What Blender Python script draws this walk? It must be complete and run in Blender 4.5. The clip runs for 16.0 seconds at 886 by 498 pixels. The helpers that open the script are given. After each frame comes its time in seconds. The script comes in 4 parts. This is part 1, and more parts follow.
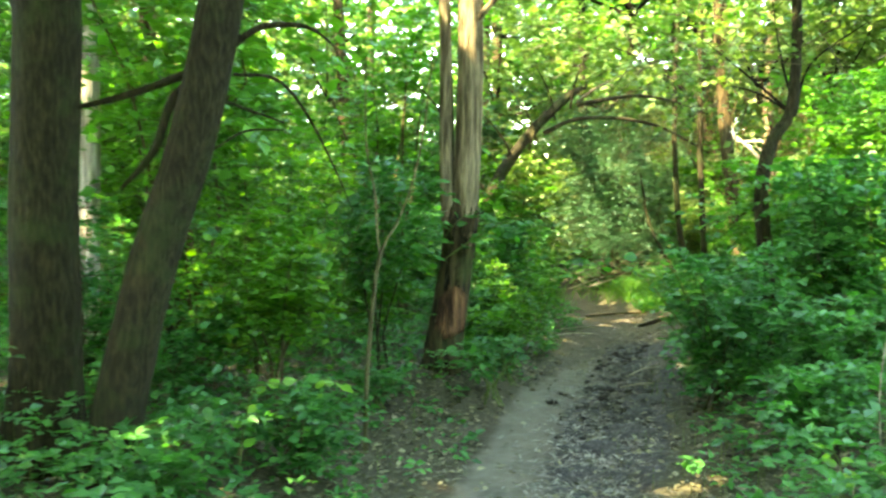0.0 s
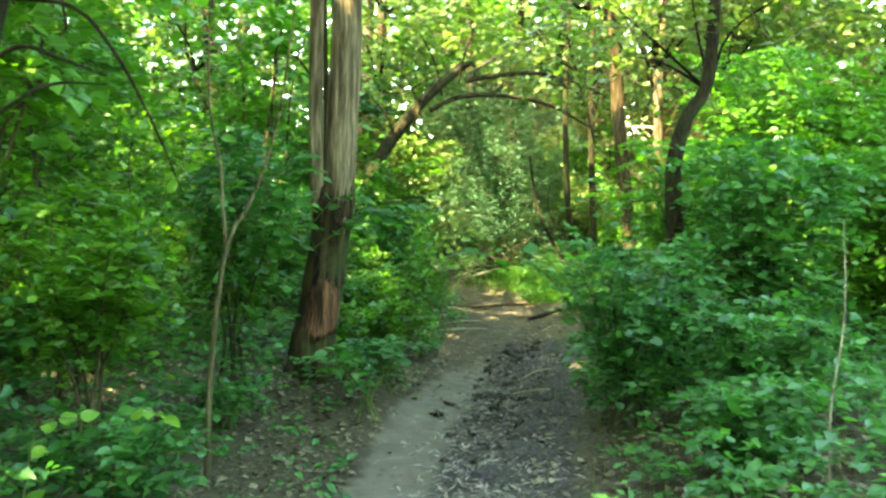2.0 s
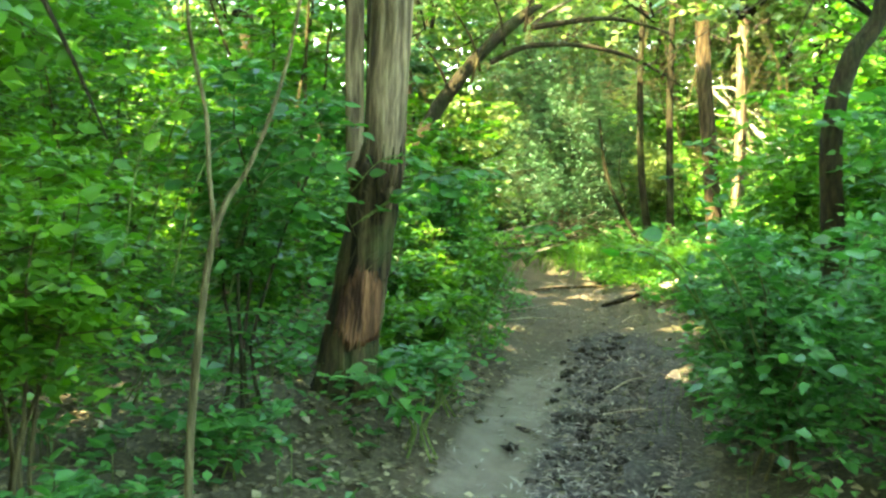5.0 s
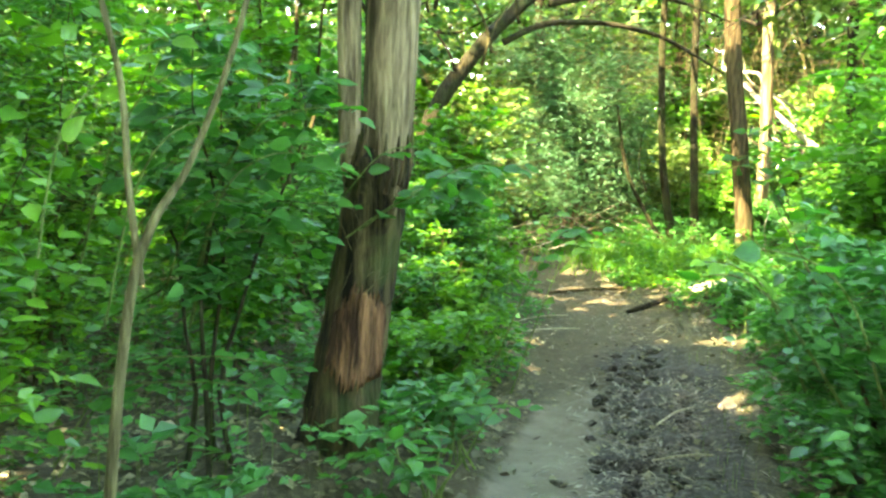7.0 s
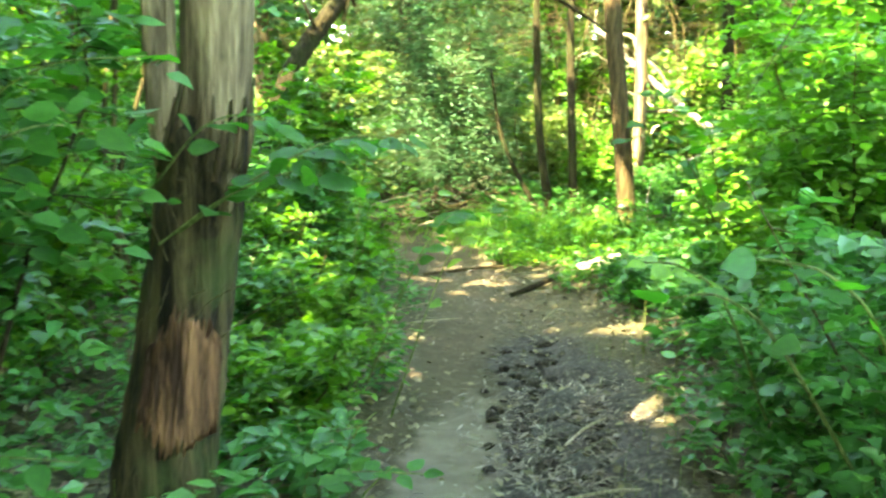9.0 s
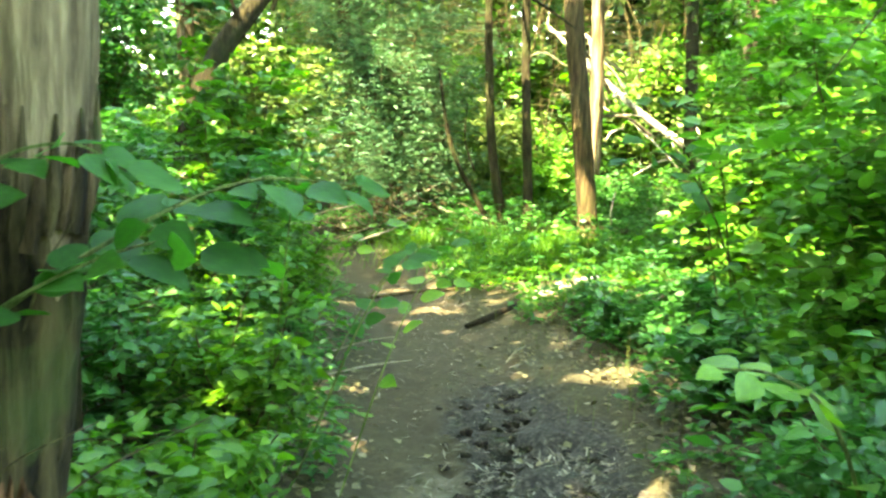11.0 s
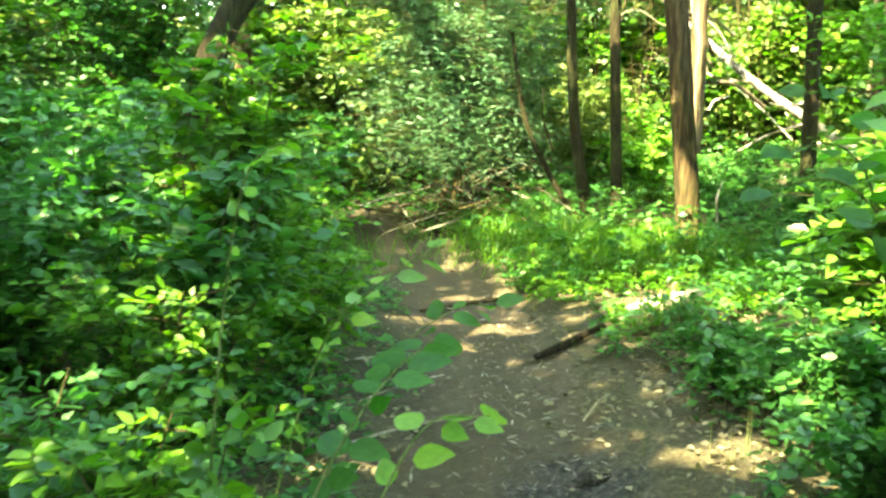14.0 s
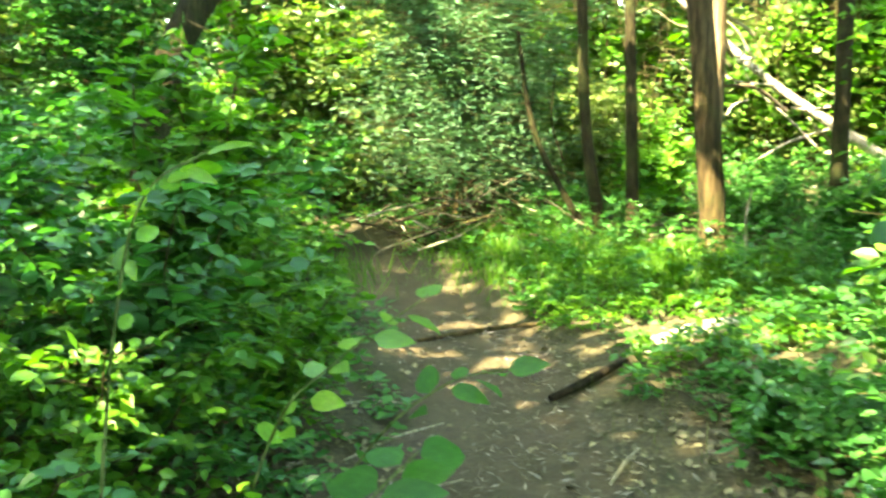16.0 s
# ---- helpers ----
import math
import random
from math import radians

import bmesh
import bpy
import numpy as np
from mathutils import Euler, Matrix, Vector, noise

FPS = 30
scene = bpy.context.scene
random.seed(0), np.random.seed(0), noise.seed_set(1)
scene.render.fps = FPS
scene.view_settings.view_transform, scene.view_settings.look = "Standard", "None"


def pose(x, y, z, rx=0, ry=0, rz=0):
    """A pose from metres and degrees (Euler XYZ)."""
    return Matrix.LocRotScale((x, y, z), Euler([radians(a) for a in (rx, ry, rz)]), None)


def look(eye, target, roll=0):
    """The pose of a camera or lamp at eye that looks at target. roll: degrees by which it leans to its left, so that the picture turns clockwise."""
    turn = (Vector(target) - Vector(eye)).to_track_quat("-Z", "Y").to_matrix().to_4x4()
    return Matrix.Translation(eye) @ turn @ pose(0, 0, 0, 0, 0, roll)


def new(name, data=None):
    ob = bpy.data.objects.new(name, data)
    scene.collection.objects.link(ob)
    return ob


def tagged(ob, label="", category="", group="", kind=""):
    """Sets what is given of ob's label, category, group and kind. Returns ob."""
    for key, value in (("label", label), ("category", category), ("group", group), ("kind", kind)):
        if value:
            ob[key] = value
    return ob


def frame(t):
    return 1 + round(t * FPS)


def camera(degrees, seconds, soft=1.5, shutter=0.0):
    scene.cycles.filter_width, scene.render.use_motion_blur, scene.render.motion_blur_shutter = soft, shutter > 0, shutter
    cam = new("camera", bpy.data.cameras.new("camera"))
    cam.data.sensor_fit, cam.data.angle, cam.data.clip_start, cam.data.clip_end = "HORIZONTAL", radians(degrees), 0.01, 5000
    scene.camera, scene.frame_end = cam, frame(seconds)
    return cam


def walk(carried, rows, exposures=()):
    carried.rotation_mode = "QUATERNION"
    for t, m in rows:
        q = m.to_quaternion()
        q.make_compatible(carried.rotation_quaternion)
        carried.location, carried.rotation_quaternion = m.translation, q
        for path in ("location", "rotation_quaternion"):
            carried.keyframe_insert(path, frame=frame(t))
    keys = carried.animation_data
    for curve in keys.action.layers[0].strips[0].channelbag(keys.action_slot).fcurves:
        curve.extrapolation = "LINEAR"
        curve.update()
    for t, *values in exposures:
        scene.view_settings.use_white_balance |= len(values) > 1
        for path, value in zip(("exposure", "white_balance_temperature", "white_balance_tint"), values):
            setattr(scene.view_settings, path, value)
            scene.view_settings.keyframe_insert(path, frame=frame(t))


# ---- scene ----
cam = camera(50.4, 16.0, soft=2.5, shutter=0.5)
METRES, EYE, TILT, LEAN, TURN = 8.0, 1.58, -3.2, 0.0, 0.0
ROWS = [
    (0.0, 0.0, 0.0, 0.0, 0.0, 0.0, 0.0),
    (0.5, -0.0, 0.0315, -0.0045, -2.81, 0.37, -0.56),
    (1.0, 0.0051, 0.0633, 0.005, -4.61, -0.52, -0.24),
    (1.5, 0.0071, 0.0962, -0.001, -6.17, -0.36, -0.28),
    (2.0, 0.0115, 0.1286, 0.0036, -7.1, -0.94, -0.69),
    (2.5, 0.021, 0.1634, 0.0041, -6.17, -0.24, -0.72),
    (3.0, 0.0256, 0.1929, 0.0028, -4.7, -0.15, -1.91),
    (3.5, 0.0142, 0.2333, 0.0027, -3.94, -0.46, -1.48),
    (4.0, 0.0151, 0.2624, 0.0004, -4.04, -1.28, -1.48),
    (6.5, 0.0138, 0.4157, 0.0202, -4.64, -4.0, -0.91),
    (7.0, 0.0148, 0.445, 0.0143, -4.31, -3.51, -1.08),
    (7.5, 0.0106, 0.4808, 0.0207, -4.89, -4.68, -0.99),
    (8.0, 0.0128, 0.5087, 0.0182, -6.55, -4.68, -0.71),
    (8.5, 0.0229, 0.5431, 0.0242, -10.8, -5.61, -0.37),
    (9.0, 0.0278, 0.5695, 0.02, -12.54, -5.37, -0.24),
    (9.5, 0.0258, 0.6025, 0.0281, -16.8, -5.31, -0.88),
    (12.0, 0.0827, 0.7537, 0.0346, -14.43, -5.68, 0.4),
    (12.5, 0.0969, 0.7794, 0.041, -12.12, -6.52, -0.11),
    (13.0, 0.0992, 0.8158, 0.0446, -10.77, -7.22, -1.36),
    (13.5, 0.1043, 0.8411, 0.0503, -10.65, -8.61, 0.29),
    (14.0, 0.1184, 0.8674, 0.0559, -10.88, -7.81, -0.1),
    (14.5, 0.1243, 0.8906, 0.0538, -11.49, -7.44, -0.09),
    (15.0, 0.1262, 0.9166, 0.0577, -13.41, -7.41, 0.65),
    (15.5, 0.1349, 0.9385, 0.0534, -13.51, -7.51, 0.15),
    (16.0, 0.139, 0.9604, 0.0553, -10.73, -7.33, 0.28),
]
walk(cam, [(t, pose(0, 0, EYE, TILT, LEAN, TURN) @ pose(METRES * x, METRES * y, METRES * z, 90 + pitch, roll, yaw)) for t, x, y, z, yaw, pitch, roll in ROWS],
     exposures=[(0.0, 5.32, 8150, -3.0), (4.0, 5.47, 8050, -3.0), (7.0, 5.93, 8050, 1.0), (9.0, 6.0, 8050, 1.0), (12.0, 5.68, 8000, -1.0), (16.0, 5.6, 8000, -1.0)])

# ---- light ----
SUN_FROM = Vector((-0.52, -0.40, 0.74)).normalized()   # afternoon sun, behind and to the left of the walker
world = bpy.data.worlds.new("sky")
scene.world = world
world.use_nodes = True
wn = world.node_tree.nodes
sky = wn.new("ShaderNodeTexSky")
sky.sky_type, sky.sun_disc = "NISHITA", False
sky.sun_elevation = math.asin(SUN_FROM.z)
sky.sun_rotation = math.atan2(SUN_FROM.x, SUN_FROM.y)
wn["Background"].inputs[1].default_value = 0.15
world.node_tree.links.new(sky.outputs[0], wn["Background"].inputs[0])
sun = new("sun", bpy.data.lights.new("sun", "SUN"))
sun.data.energy, sun.data.angle, sun.data.color = 2.25, radians(0.6), (1.0, 0.90, 0.72)
sun.matrix_world = look(SUN_FROM * 60, (0, 0, 0))

# ---- materials ----


def nodes_of(name):
    mat = bpy.data.materials.new(name)
    mat.use_nodes = True
    return mat, mat.node_tree.nodes, mat.node_tree.links, mat.node_tree.nodes["Principled BSDF"]


def ramp_node(nodes, stops):
    r = nodes.new("ShaderNodeValToRGB")
    while len(r.color_ramp.elements) < len(stops):
        r.color_ramp.elements.new(0.5)
    for e, (p, c) in zip(r.color_ramp.elements, stops):
        e.position, e.color = p, (*c, 1)
    return r


def noise_node(nodes, links, scale, detail=4, rough=0.6, stretch=None, source="Object"):
    n = nodes.new("ShaderNodeTexNoise")
    n.inputs["Scale"].default_value, n.inputs["Detail"].default_value, n.inputs["Roughness"].default_value = scale, detail, rough
    co = nodes.new("ShaderNodeTexCoord")
    if stretch:
        mp = nodes.new("ShaderNodeMapping")
        mp.inputs["Scale"].default_value = stretch
        links.new(co.outputs[source], mp.inputs[0])
        links.new(mp.outputs[0], n.inputs["Vector"])
    else:
        links.new(co.outputs[source], n.inputs["Vector"])
    return n


def leaf_material(name, stops, clear=0.42, rough=0.42, glow=(1.08, 1.32, 0.55), single=False):
    """Leaf blades: glossy above, letting light through, each blade of its own shade."""
    mat, nodes, links, bsdf = nodes_of(name)
    if single:
        rnd = nodes.new("ShaderNodeObjectInfo").outputs["Random"]
    else:
        rnd = nodes.new("ShaderNodeNewGeometry").outputs["Random Per Island"]
    big = noise_node(nodes, links, 0.9, 2)
    add = nodes.new("ShaderNodeMath")
    add.operation = "MULTIPLY_ADD"
    links.new(rnd, add.inputs[0])
    add.inputs[1].default_value = 0.62
    sub = nodes.new("ShaderNodeMath")
    sub.operation = "MULTIPLY_ADD"
    links.new(big.outputs[0], sub.inputs[0])
    sub.inputs[1].default_value, sub.inputs[2].default_value = 0.8, -0.22
    links.new(sub.outputs[0], add.inputs[2])
    col = ramp_node(nodes, stops)
    links.new(add.outputs[0], col.inputs[0])
    vein = noise_node(nodes, links, 6, 5, 0.7, (0.6, 2.2, 1)) if single else noise_node(nodes, links, 60, 3)
    mott = nodes.new("ShaderNodeMixRGB")
    mott.blend_type, mott.inputs[0].default_value = "OVERLAY", 0.6 if single else 0.25
    links.new(col.outputs[0], mott.inputs[1])
    links.new(vein.outputs[0], mott.inputs[2])
    links.new(mott.outputs[0], bsdf.inputs["Base Color"])
    bsdf.inputs["Roughness"].default_value = rough
    bsdf.inputs["Specular IOR Level"].default_value = 0.4
    bump = nodes.new("ShaderNodeBump")
    bump.inputs["Strength"].default_value, bump.inputs["Distance"].default_value = 0.35, 0.004
    links.new(vein.outputs[0], bump.inputs["Height"])
    links.new(bump.outputs[0], bsdf.inputs["Normal"])
    warm = nodes.new("ShaderNodeMixRGB")
    warm.blend_type, warm.inputs[0].default_value = "MULTIPLY", 1.0
    warm.inputs[2].default_value = (*glow, 1)
    links.new(mott.outputs[0], warm.inputs[1])
    tr = nodes.new("ShaderNodeBsdfTranslucent")
    links.new(warm.outputs[0], tr.inputs[0])
    mix = nodes.new("ShaderNodeMixShader")
    mix.inputs[0].default_value = clear
    links.new(bsdf.outputs[0], mix.inputs[1])
    links.new(tr.outputs[0], mix.inputs[2])
    links.new(mix.outputs[0], nodes["Material Output"].inputs[0])
    return mat


def bark_material(name, dark, light, grain=1.0, moss=0.0, long=0.12):
    mat, nodes, links, bsdf = nodes_of(name)
    ridge = noise_node(nodes, links, 26 * grain, 6, 0.62, (1, 1, long))
    patch = noise_node(nodes, links, 2.6, 4, 0.6)
    col = ramp_node(nodes, [(0.40, dark), (0.51, tuple(a * 0.6 + b * 0.4 for a, b in zip(dark, light))), (0.64, light)])
    links.new(ridge.outputs[0], col.inputs[0])
    tint = nodes.new("ShaderNodeMixRGB")
    tint.blend_type, tint.inputs[0].default_value = "OVERLAY", 0.5
    links.new(col.outputs[0], tint.inputs[1])
    links.new(patch.outputs[0], tint.inputs[2])
    out = tint.outputs[0]
    if moss:
        where = ramp_node(nodes, [(0.5, (0, 0, 0)), (0.62, (moss, moss, moss))])
        links.new(noise_node(nodes, links, 4.2, 5).outputs[0], where.inputs[0])
        mm = nodes.new("ShaderNodeMixRGB")
        links.new(where.outputs[0], mm.inputs[0])
        links.new(out, mm.inputs[1])
        mm.inputs[2].default_value = (0.035, 0.052, 0.012, 1)
        out = mm.outputs[0]
    links.new(out, bsdf.inputs["Base Color"])
    bsdf.inputs["Roughness"].default_value = 0.9
    bsdf.inputs["Specular IOR Level"].default_value = 0.12
    bump = nodes.new("ShaderNodeBump")
    bump.inputs["Strength"].default_value, bump.inputs["Distance"].default_value = 1.0, 0.045
    links.new(ridge.outputs[0], bump.inputs["Height"])
    links.new(bump.outputs[0], bsdf.inputs["Normal"])
    return mat


def ground_material():
    """Trodden grey-brown soil on the path, black churned mud beside it, leaf mould everywhere else."""
    mat, nodes, links, bsdf = nodes_of("forest_floor")
    fine = noise_node(nodes, links, 34, 8, 0.7)
    mid = noise_node(nodes, links, 5, 6, 0.65)

    def blend(fac, a, b):
        m = nodes.new("ShaderNodeMixRGB")
        links.new(fac, m.inputs[0])
        links.new(a, m.inputs[1])
        links.new(b, m.inputs[2])
        return m.outputs[0]

    def tone(stops, src):
        r = ramp_node(nodes, stops)
        links.new(src.outputs[0], r.inputs[0])
        return r.outputs[0]
    mould = tone([(0.3, (0.015, 0.013, 0.006)), (0.5, (0.040, 0.034, 0.015)), (0.66, (0.088, 0.075, 0.035))], fine)
    soil = tone([(0.3, (0.024, 0.018, 0.008)), (0.5, (0.044, 0.034, 0.016)), (0.7, (0.070, 0.055, 0.028))], mid)
    soil_f = tone([(0.35, (0.022, 0.017, 0.008)), (0.6, (0.072, 0.057, 0.030))], fine)
    soil = blend(noise_node(nodes, links, 1.7, 3).outputs[0], soil, soil_f)
    mud = tone([(0.40, (0.012, 0.010, 0.0075)), (0.53, (0.034, 0.029, 0.022)), (0.68, (0.10, 0.087, 0.064))], fine)

    def mask(name):
        a = nodes.new("ShaderNodeAttribute")
        a.attribute_name = name
        m = nodes.new("ShaderNodeMath")
        m.operation = "MULTIPLY_ADD"
        links.new(mid.outputs[0], m.inputs[0])
        m.inputs[1].default_value = 0.9
        links.new(a.outputs["Fac"], m.inputs[2])
        return tone_mask(m.outputs[0])

    def tone_mask(out):
        r = ramp_node(nodes, [(0.72, (0, 0, 0)), (0.98, (1, 1, 1))])
        links.new(out, r.inputs[0])
        return r.outputs[0]
    c = blend(mask("trodden"), mould, soil)
    clay = tone([(0.3, (0.068, 0.057, 0.037)), (0.5, (0.098, 0.084, 0.056)), (0.7, (0.130, 0.112, 0.076))], mid)
    c = blend(mask("clay"), c, clay)
    c = blend(mask("mud"), c, mud)
    links.new(c, bsdf.inputs["Base Color"])
    bsdf.inputs["Roughness"].default_value = 0.85
    bsdf.inputs["Specular IOR Level"].default_value = 0.22
    bump = nodes.new("ShaderNodeBump")
    bump.inputs["Strength"].default_value, bump.inputs["Distance"].default_value = 0.8, 0.02
    links.new(fine.outputs[0], bump.inputs["Height"])
    links.new(bump.outputs[0], bsdf.inputs["Normal"])
    return mat


LEAF = leaf_material("leaf_green", [(0.05, (0.018, 0.075, 0.007)), (0.5, (0.060, 0.165, 0.012)), (0.95, (0.135, 0.26, 0.020))], clear=0.54)
LEAF_COOL = leaf_material("leaf_cool_green", [(0.05, (0.016, 0.075, 0.017)), (0.5, (0.037, 0.132, 0.027)), (0.95, (0.080, 0.215, 0.042))], clear=0.52, rough=0.38)
LEAF_LIGHT = leaf_material("leaf_light_green", [(0.05, (0.045, 0.14, 0.012)), (0.5, (0.072, 0.195, 0.018)), (0.95, (0.16, 0.30, 0.040))], clear=0.50)
LEAF_OLIVE = leaf_material("leaf_olive", [(0.05, (0.060, 0.115, 0.022)), (0.5, (0.115, 0.175, 0.038)), (0.95, (0.22, 0.27, 0.075))], clear=0.40, rough=0.5)
LEAF_GREY = leaf_material("leaf_grey_green", [(0.05, (0.032, 0.095, 0.038)), (0.5, (0.058, 0.145, 0.058)), (0.95, (0.12, 0.22, 0.095))], clear=0.40, rough=0.5, glow=(1.1, 1.2, 0.7))
LEAF_ONE = leaf_material("leaf_broad", [(0.05, (0.018, 0.085, 0.010)), (0.5, (0.033, 0.130, 0.015)), (0.95, (0.060, 0.180, 0.024))], single=True, rough=0.55, clear=0.66)
LEAF_ONE_LIGHT = leaf_material("leaf_broad_light", [(0.05, (0.055, 0.14, 0.008)), (0.5, (0.11, 0.24, 0.016)), (0.95, (0.15, 0.26, 0.022))], single=True, clear=0.5)
STRAW = leaf_material("dry_straw", [(0.05, (0.05, 0.042, 0.03)), (0.5, (0.12, 0.105, 0.075)), (0.95, (0.27, 0.245, 0.185))], clear=0.08, rough=0.7, glow=(1, 0.9, 0.7))
LITTER = leaf_material("dead_leaf", [(0.05, (0.024, 0.020, 0.009)), (0.5, (0.080, 0.070, 0.030)), (0.95, (0.22, 0.195, 0.10))], clear=0.12, rough=0.7, glow=(1, 0.9, 0.7))
BARK_GREY = bark_material("bark_grey", (0.050, 0.036, 0.017), (0.23, 0.175, 0.092), 0.8)
BARK_DARK = bark_material("bark_dark", (0.013, 0.0105, 0.004), (0.038, 0.032, 0.012), 2.4, moss=0.4, long=0.20)
BARK_MID = bark_material("bark_lower_trunk", (0.006, 0.0045, 0.0017), (0.072, 0.056, 0.021), 0.8, moss=0.55)
BARK_BLACK = bark_material("bark_black", (0.005, 0.004, 0.002), (0.026, 0.020, 0.009), 1.0)
BARK_BROWN = bark_material("bark_brown", (0.020, 0.014, 0.006), (0.088, 0.060, 0.025), 1.1, moss=0.3)
BARK_PALE = bark_material("bark_pale", (0.22, 0.19, 0.14), (0.52, 0.46, 0.36), 0.9)
WOOD_BARE = bark_material("bare_wood", (0.022, 0.011, 0.005), (0.21, 0.105, 0.045), 0.7)
TWIG = bark_material("twig_bark", (0.05, 0.04, 0.025), (0.18, 0.15, 0.09), 2.0)
TWIG_PALE = bark_material("twig_pale", (0.18, 0.16, 0.10), (0.40, 0.36, 0.25), 2.0)
TWIG_OLIVE = bark_material("twig_olive", (0.030, 0.026, 0.009), (0.10, 0.085, 0.032), 2.0)
STEM_PALE = bark_material("sapling_bark", (0.055, 0.048, 0.018), (0.165, 0.145, 0.062), 2.0)
STEM_GREEN = bark_material("green_stem", (0.05, 0.08, 0.015), (0.14, 0.18, 0.05), 2.0)
SOIL = ground_material()
MUD = bark_material("mud_clod", (0.009, 0.0075, 0.0055), (0.065, 0.055, 0.041), 1.5)

# ---- geometry helpers ----
rng = np.random.default_rng(7)
PATH_Y = np.array([-30, -6, 0, 3, 4.8, 6.5, 8, 9.5, 11, 12.5, 13.7, 15.3, 16.5, 19, 26, 60.0])
PATH_X = np.array([-1.5, -0.6, 0, 0.2, 0.38, 0.78, 1.2, 1.66, 2.05, 2.35, 2.5, 2.25, 1.9, 1.5, 2.5, 6.0])
WALK_Y = np.array([-3, 0, 2.1, 4.6, 5.4, 6.0, 6.7, 7.2, 8.2])
WALK_X = np.array([0, 0, 0.12, 0.2, 0.42, 0.66, 0.88, 1.0, 1.15])


def path_x(y):
    return np.interp(y, PATH_Y, PATH_X)


def wave(x, y):
    return (np.sin(1.3 * x + 0.7 * y) + np.sin(0.9 * y - 1.7 * x + 1.1) + 0.6 * np.sin(2.9 * x + 2.3 * y + 0.4) + 0.4 * np.sin(5.1 * y - 3.7 * x)) / 3


def ground_z(x, y):
    """Height of the ground: a gentle dip towards the bend of the path, banks on both sides."""
    x, y = np.asarray(x, float), np.asarray(y, float)
    base = np.interp(y, [-10, 0, 7, 11, 14, 17, 22, 60], [0.1, 0, -0.03, -0.10, -0.17, -0.12, 0.1, 1.0])
    off = x - path_x(y)
    bank = np.where(off < 0, 0.20, 0.26) * np.clip((np.abs(off) - 0.35) / 1.6, 0, 1) ** 1.2
    bank += np.clip((np.abs(off) - 2) / 20, 0, 1) * 0.7
    bank += 0.20 * np.exp(-((x - 0.02) ** 2 / 0.5 + (y - 7.42) ** 2 / 0.35))
    return base + bank + 0.05 * wave(x, y) * np.clip(np.abs(off) - 0.2, 0, 1)


def mesh_from(name, verts, faces, mats, index=None, smooth=False):
    me = bpy.data.meshes.new(name)
    verts, faces = np.asarray(verts, np.float32), np.asarray(faces, np.int32)
    k = faces.shape[1]
    me.vertices.add(len(verts))
    me.vertices.foreach_set("co", verts.ravel())
    me.loops.add(faces.size)
    me.loops.foreach_set("vertex_index", faces.ravel())
    me.polygons.add(len(faces))
    me.polygons.foreach_set("loop_start", np.arange(0, faces.size, k, dtype=np.int32))
    me.polygons.foreach_set("loop_total", np.full(len(faces), k, np.int32))
    for m in (mats if isinstance(mats, (list, tuple)) else [mats]):
        me.materials.append(m)
    if index is not None:
        me.polygons.foreach_set("material_index", np.asarray(index, np.int32))
    me.polygons.foreach_set("use_smooth", np.full(len(faces), smooth))
    me.update(calc_edges=True)
    me.validate()
    return me


def thing(name, at, label, category, group="", kind=""):
    ob = new(name)
    ob.location = at
    ob.empty_display_size = 0.1
    return tagged(ob, label, category, group, kind)


def part(name, me, parent, label="", kind=""):
    """A mesh, modelled in world places, as a part of parent."""
    ob = new(name, me)
    ob.parent = parent
    ob.matrix_parent_inverse = Matrix.Translation(parent.location).inverted()
    return tagged(ob, label, kind=kind)


def unit(v):
    return v / np.maximum(np.linalg.norm(v, axis=-1, keepdims=True), 1e-9)


def frustum(P0, P1, R0, R1, sides=4):
    """Tapered rods from P0 to P1, many at once."""
    P0, P1 = np.asarray(P0, float), np.asarray(P1, float)
    n = len(P0)
    d = unit(P1 - P0)
    ref = np.where(np.abs(d[:, 2:3]) > 0.9, np.array([[1.0, 0, 0]]), np.array([[0, 0, 1.0]]))
    a = unit(np.cross(d, ref))
    b = np.cross(d, a)
    ang = np.arange(sides) * 2 * np.pi / sides
    ring = a[:, None] * np.cos(ang)[None, :, None] + b[:, None] * np.sin(ang)[None, :, None]
    v = np.concatenate([P0[:, None] + ring * np.reshape(R0, (-1, 1, 1)), P1[:, None] + ring * np.reshape(R1, (-1, 1, 1))], 1)
    i = np.arange(sides)
    j = (i + 1) % sides
    f = np.stack([i, j, j + sides, i + sides], 1)
    return v.reshape(-1, 3), (f[None] + (np.arange(n) * 2 * sides)[:, None, None]).reshape(-1, 4)


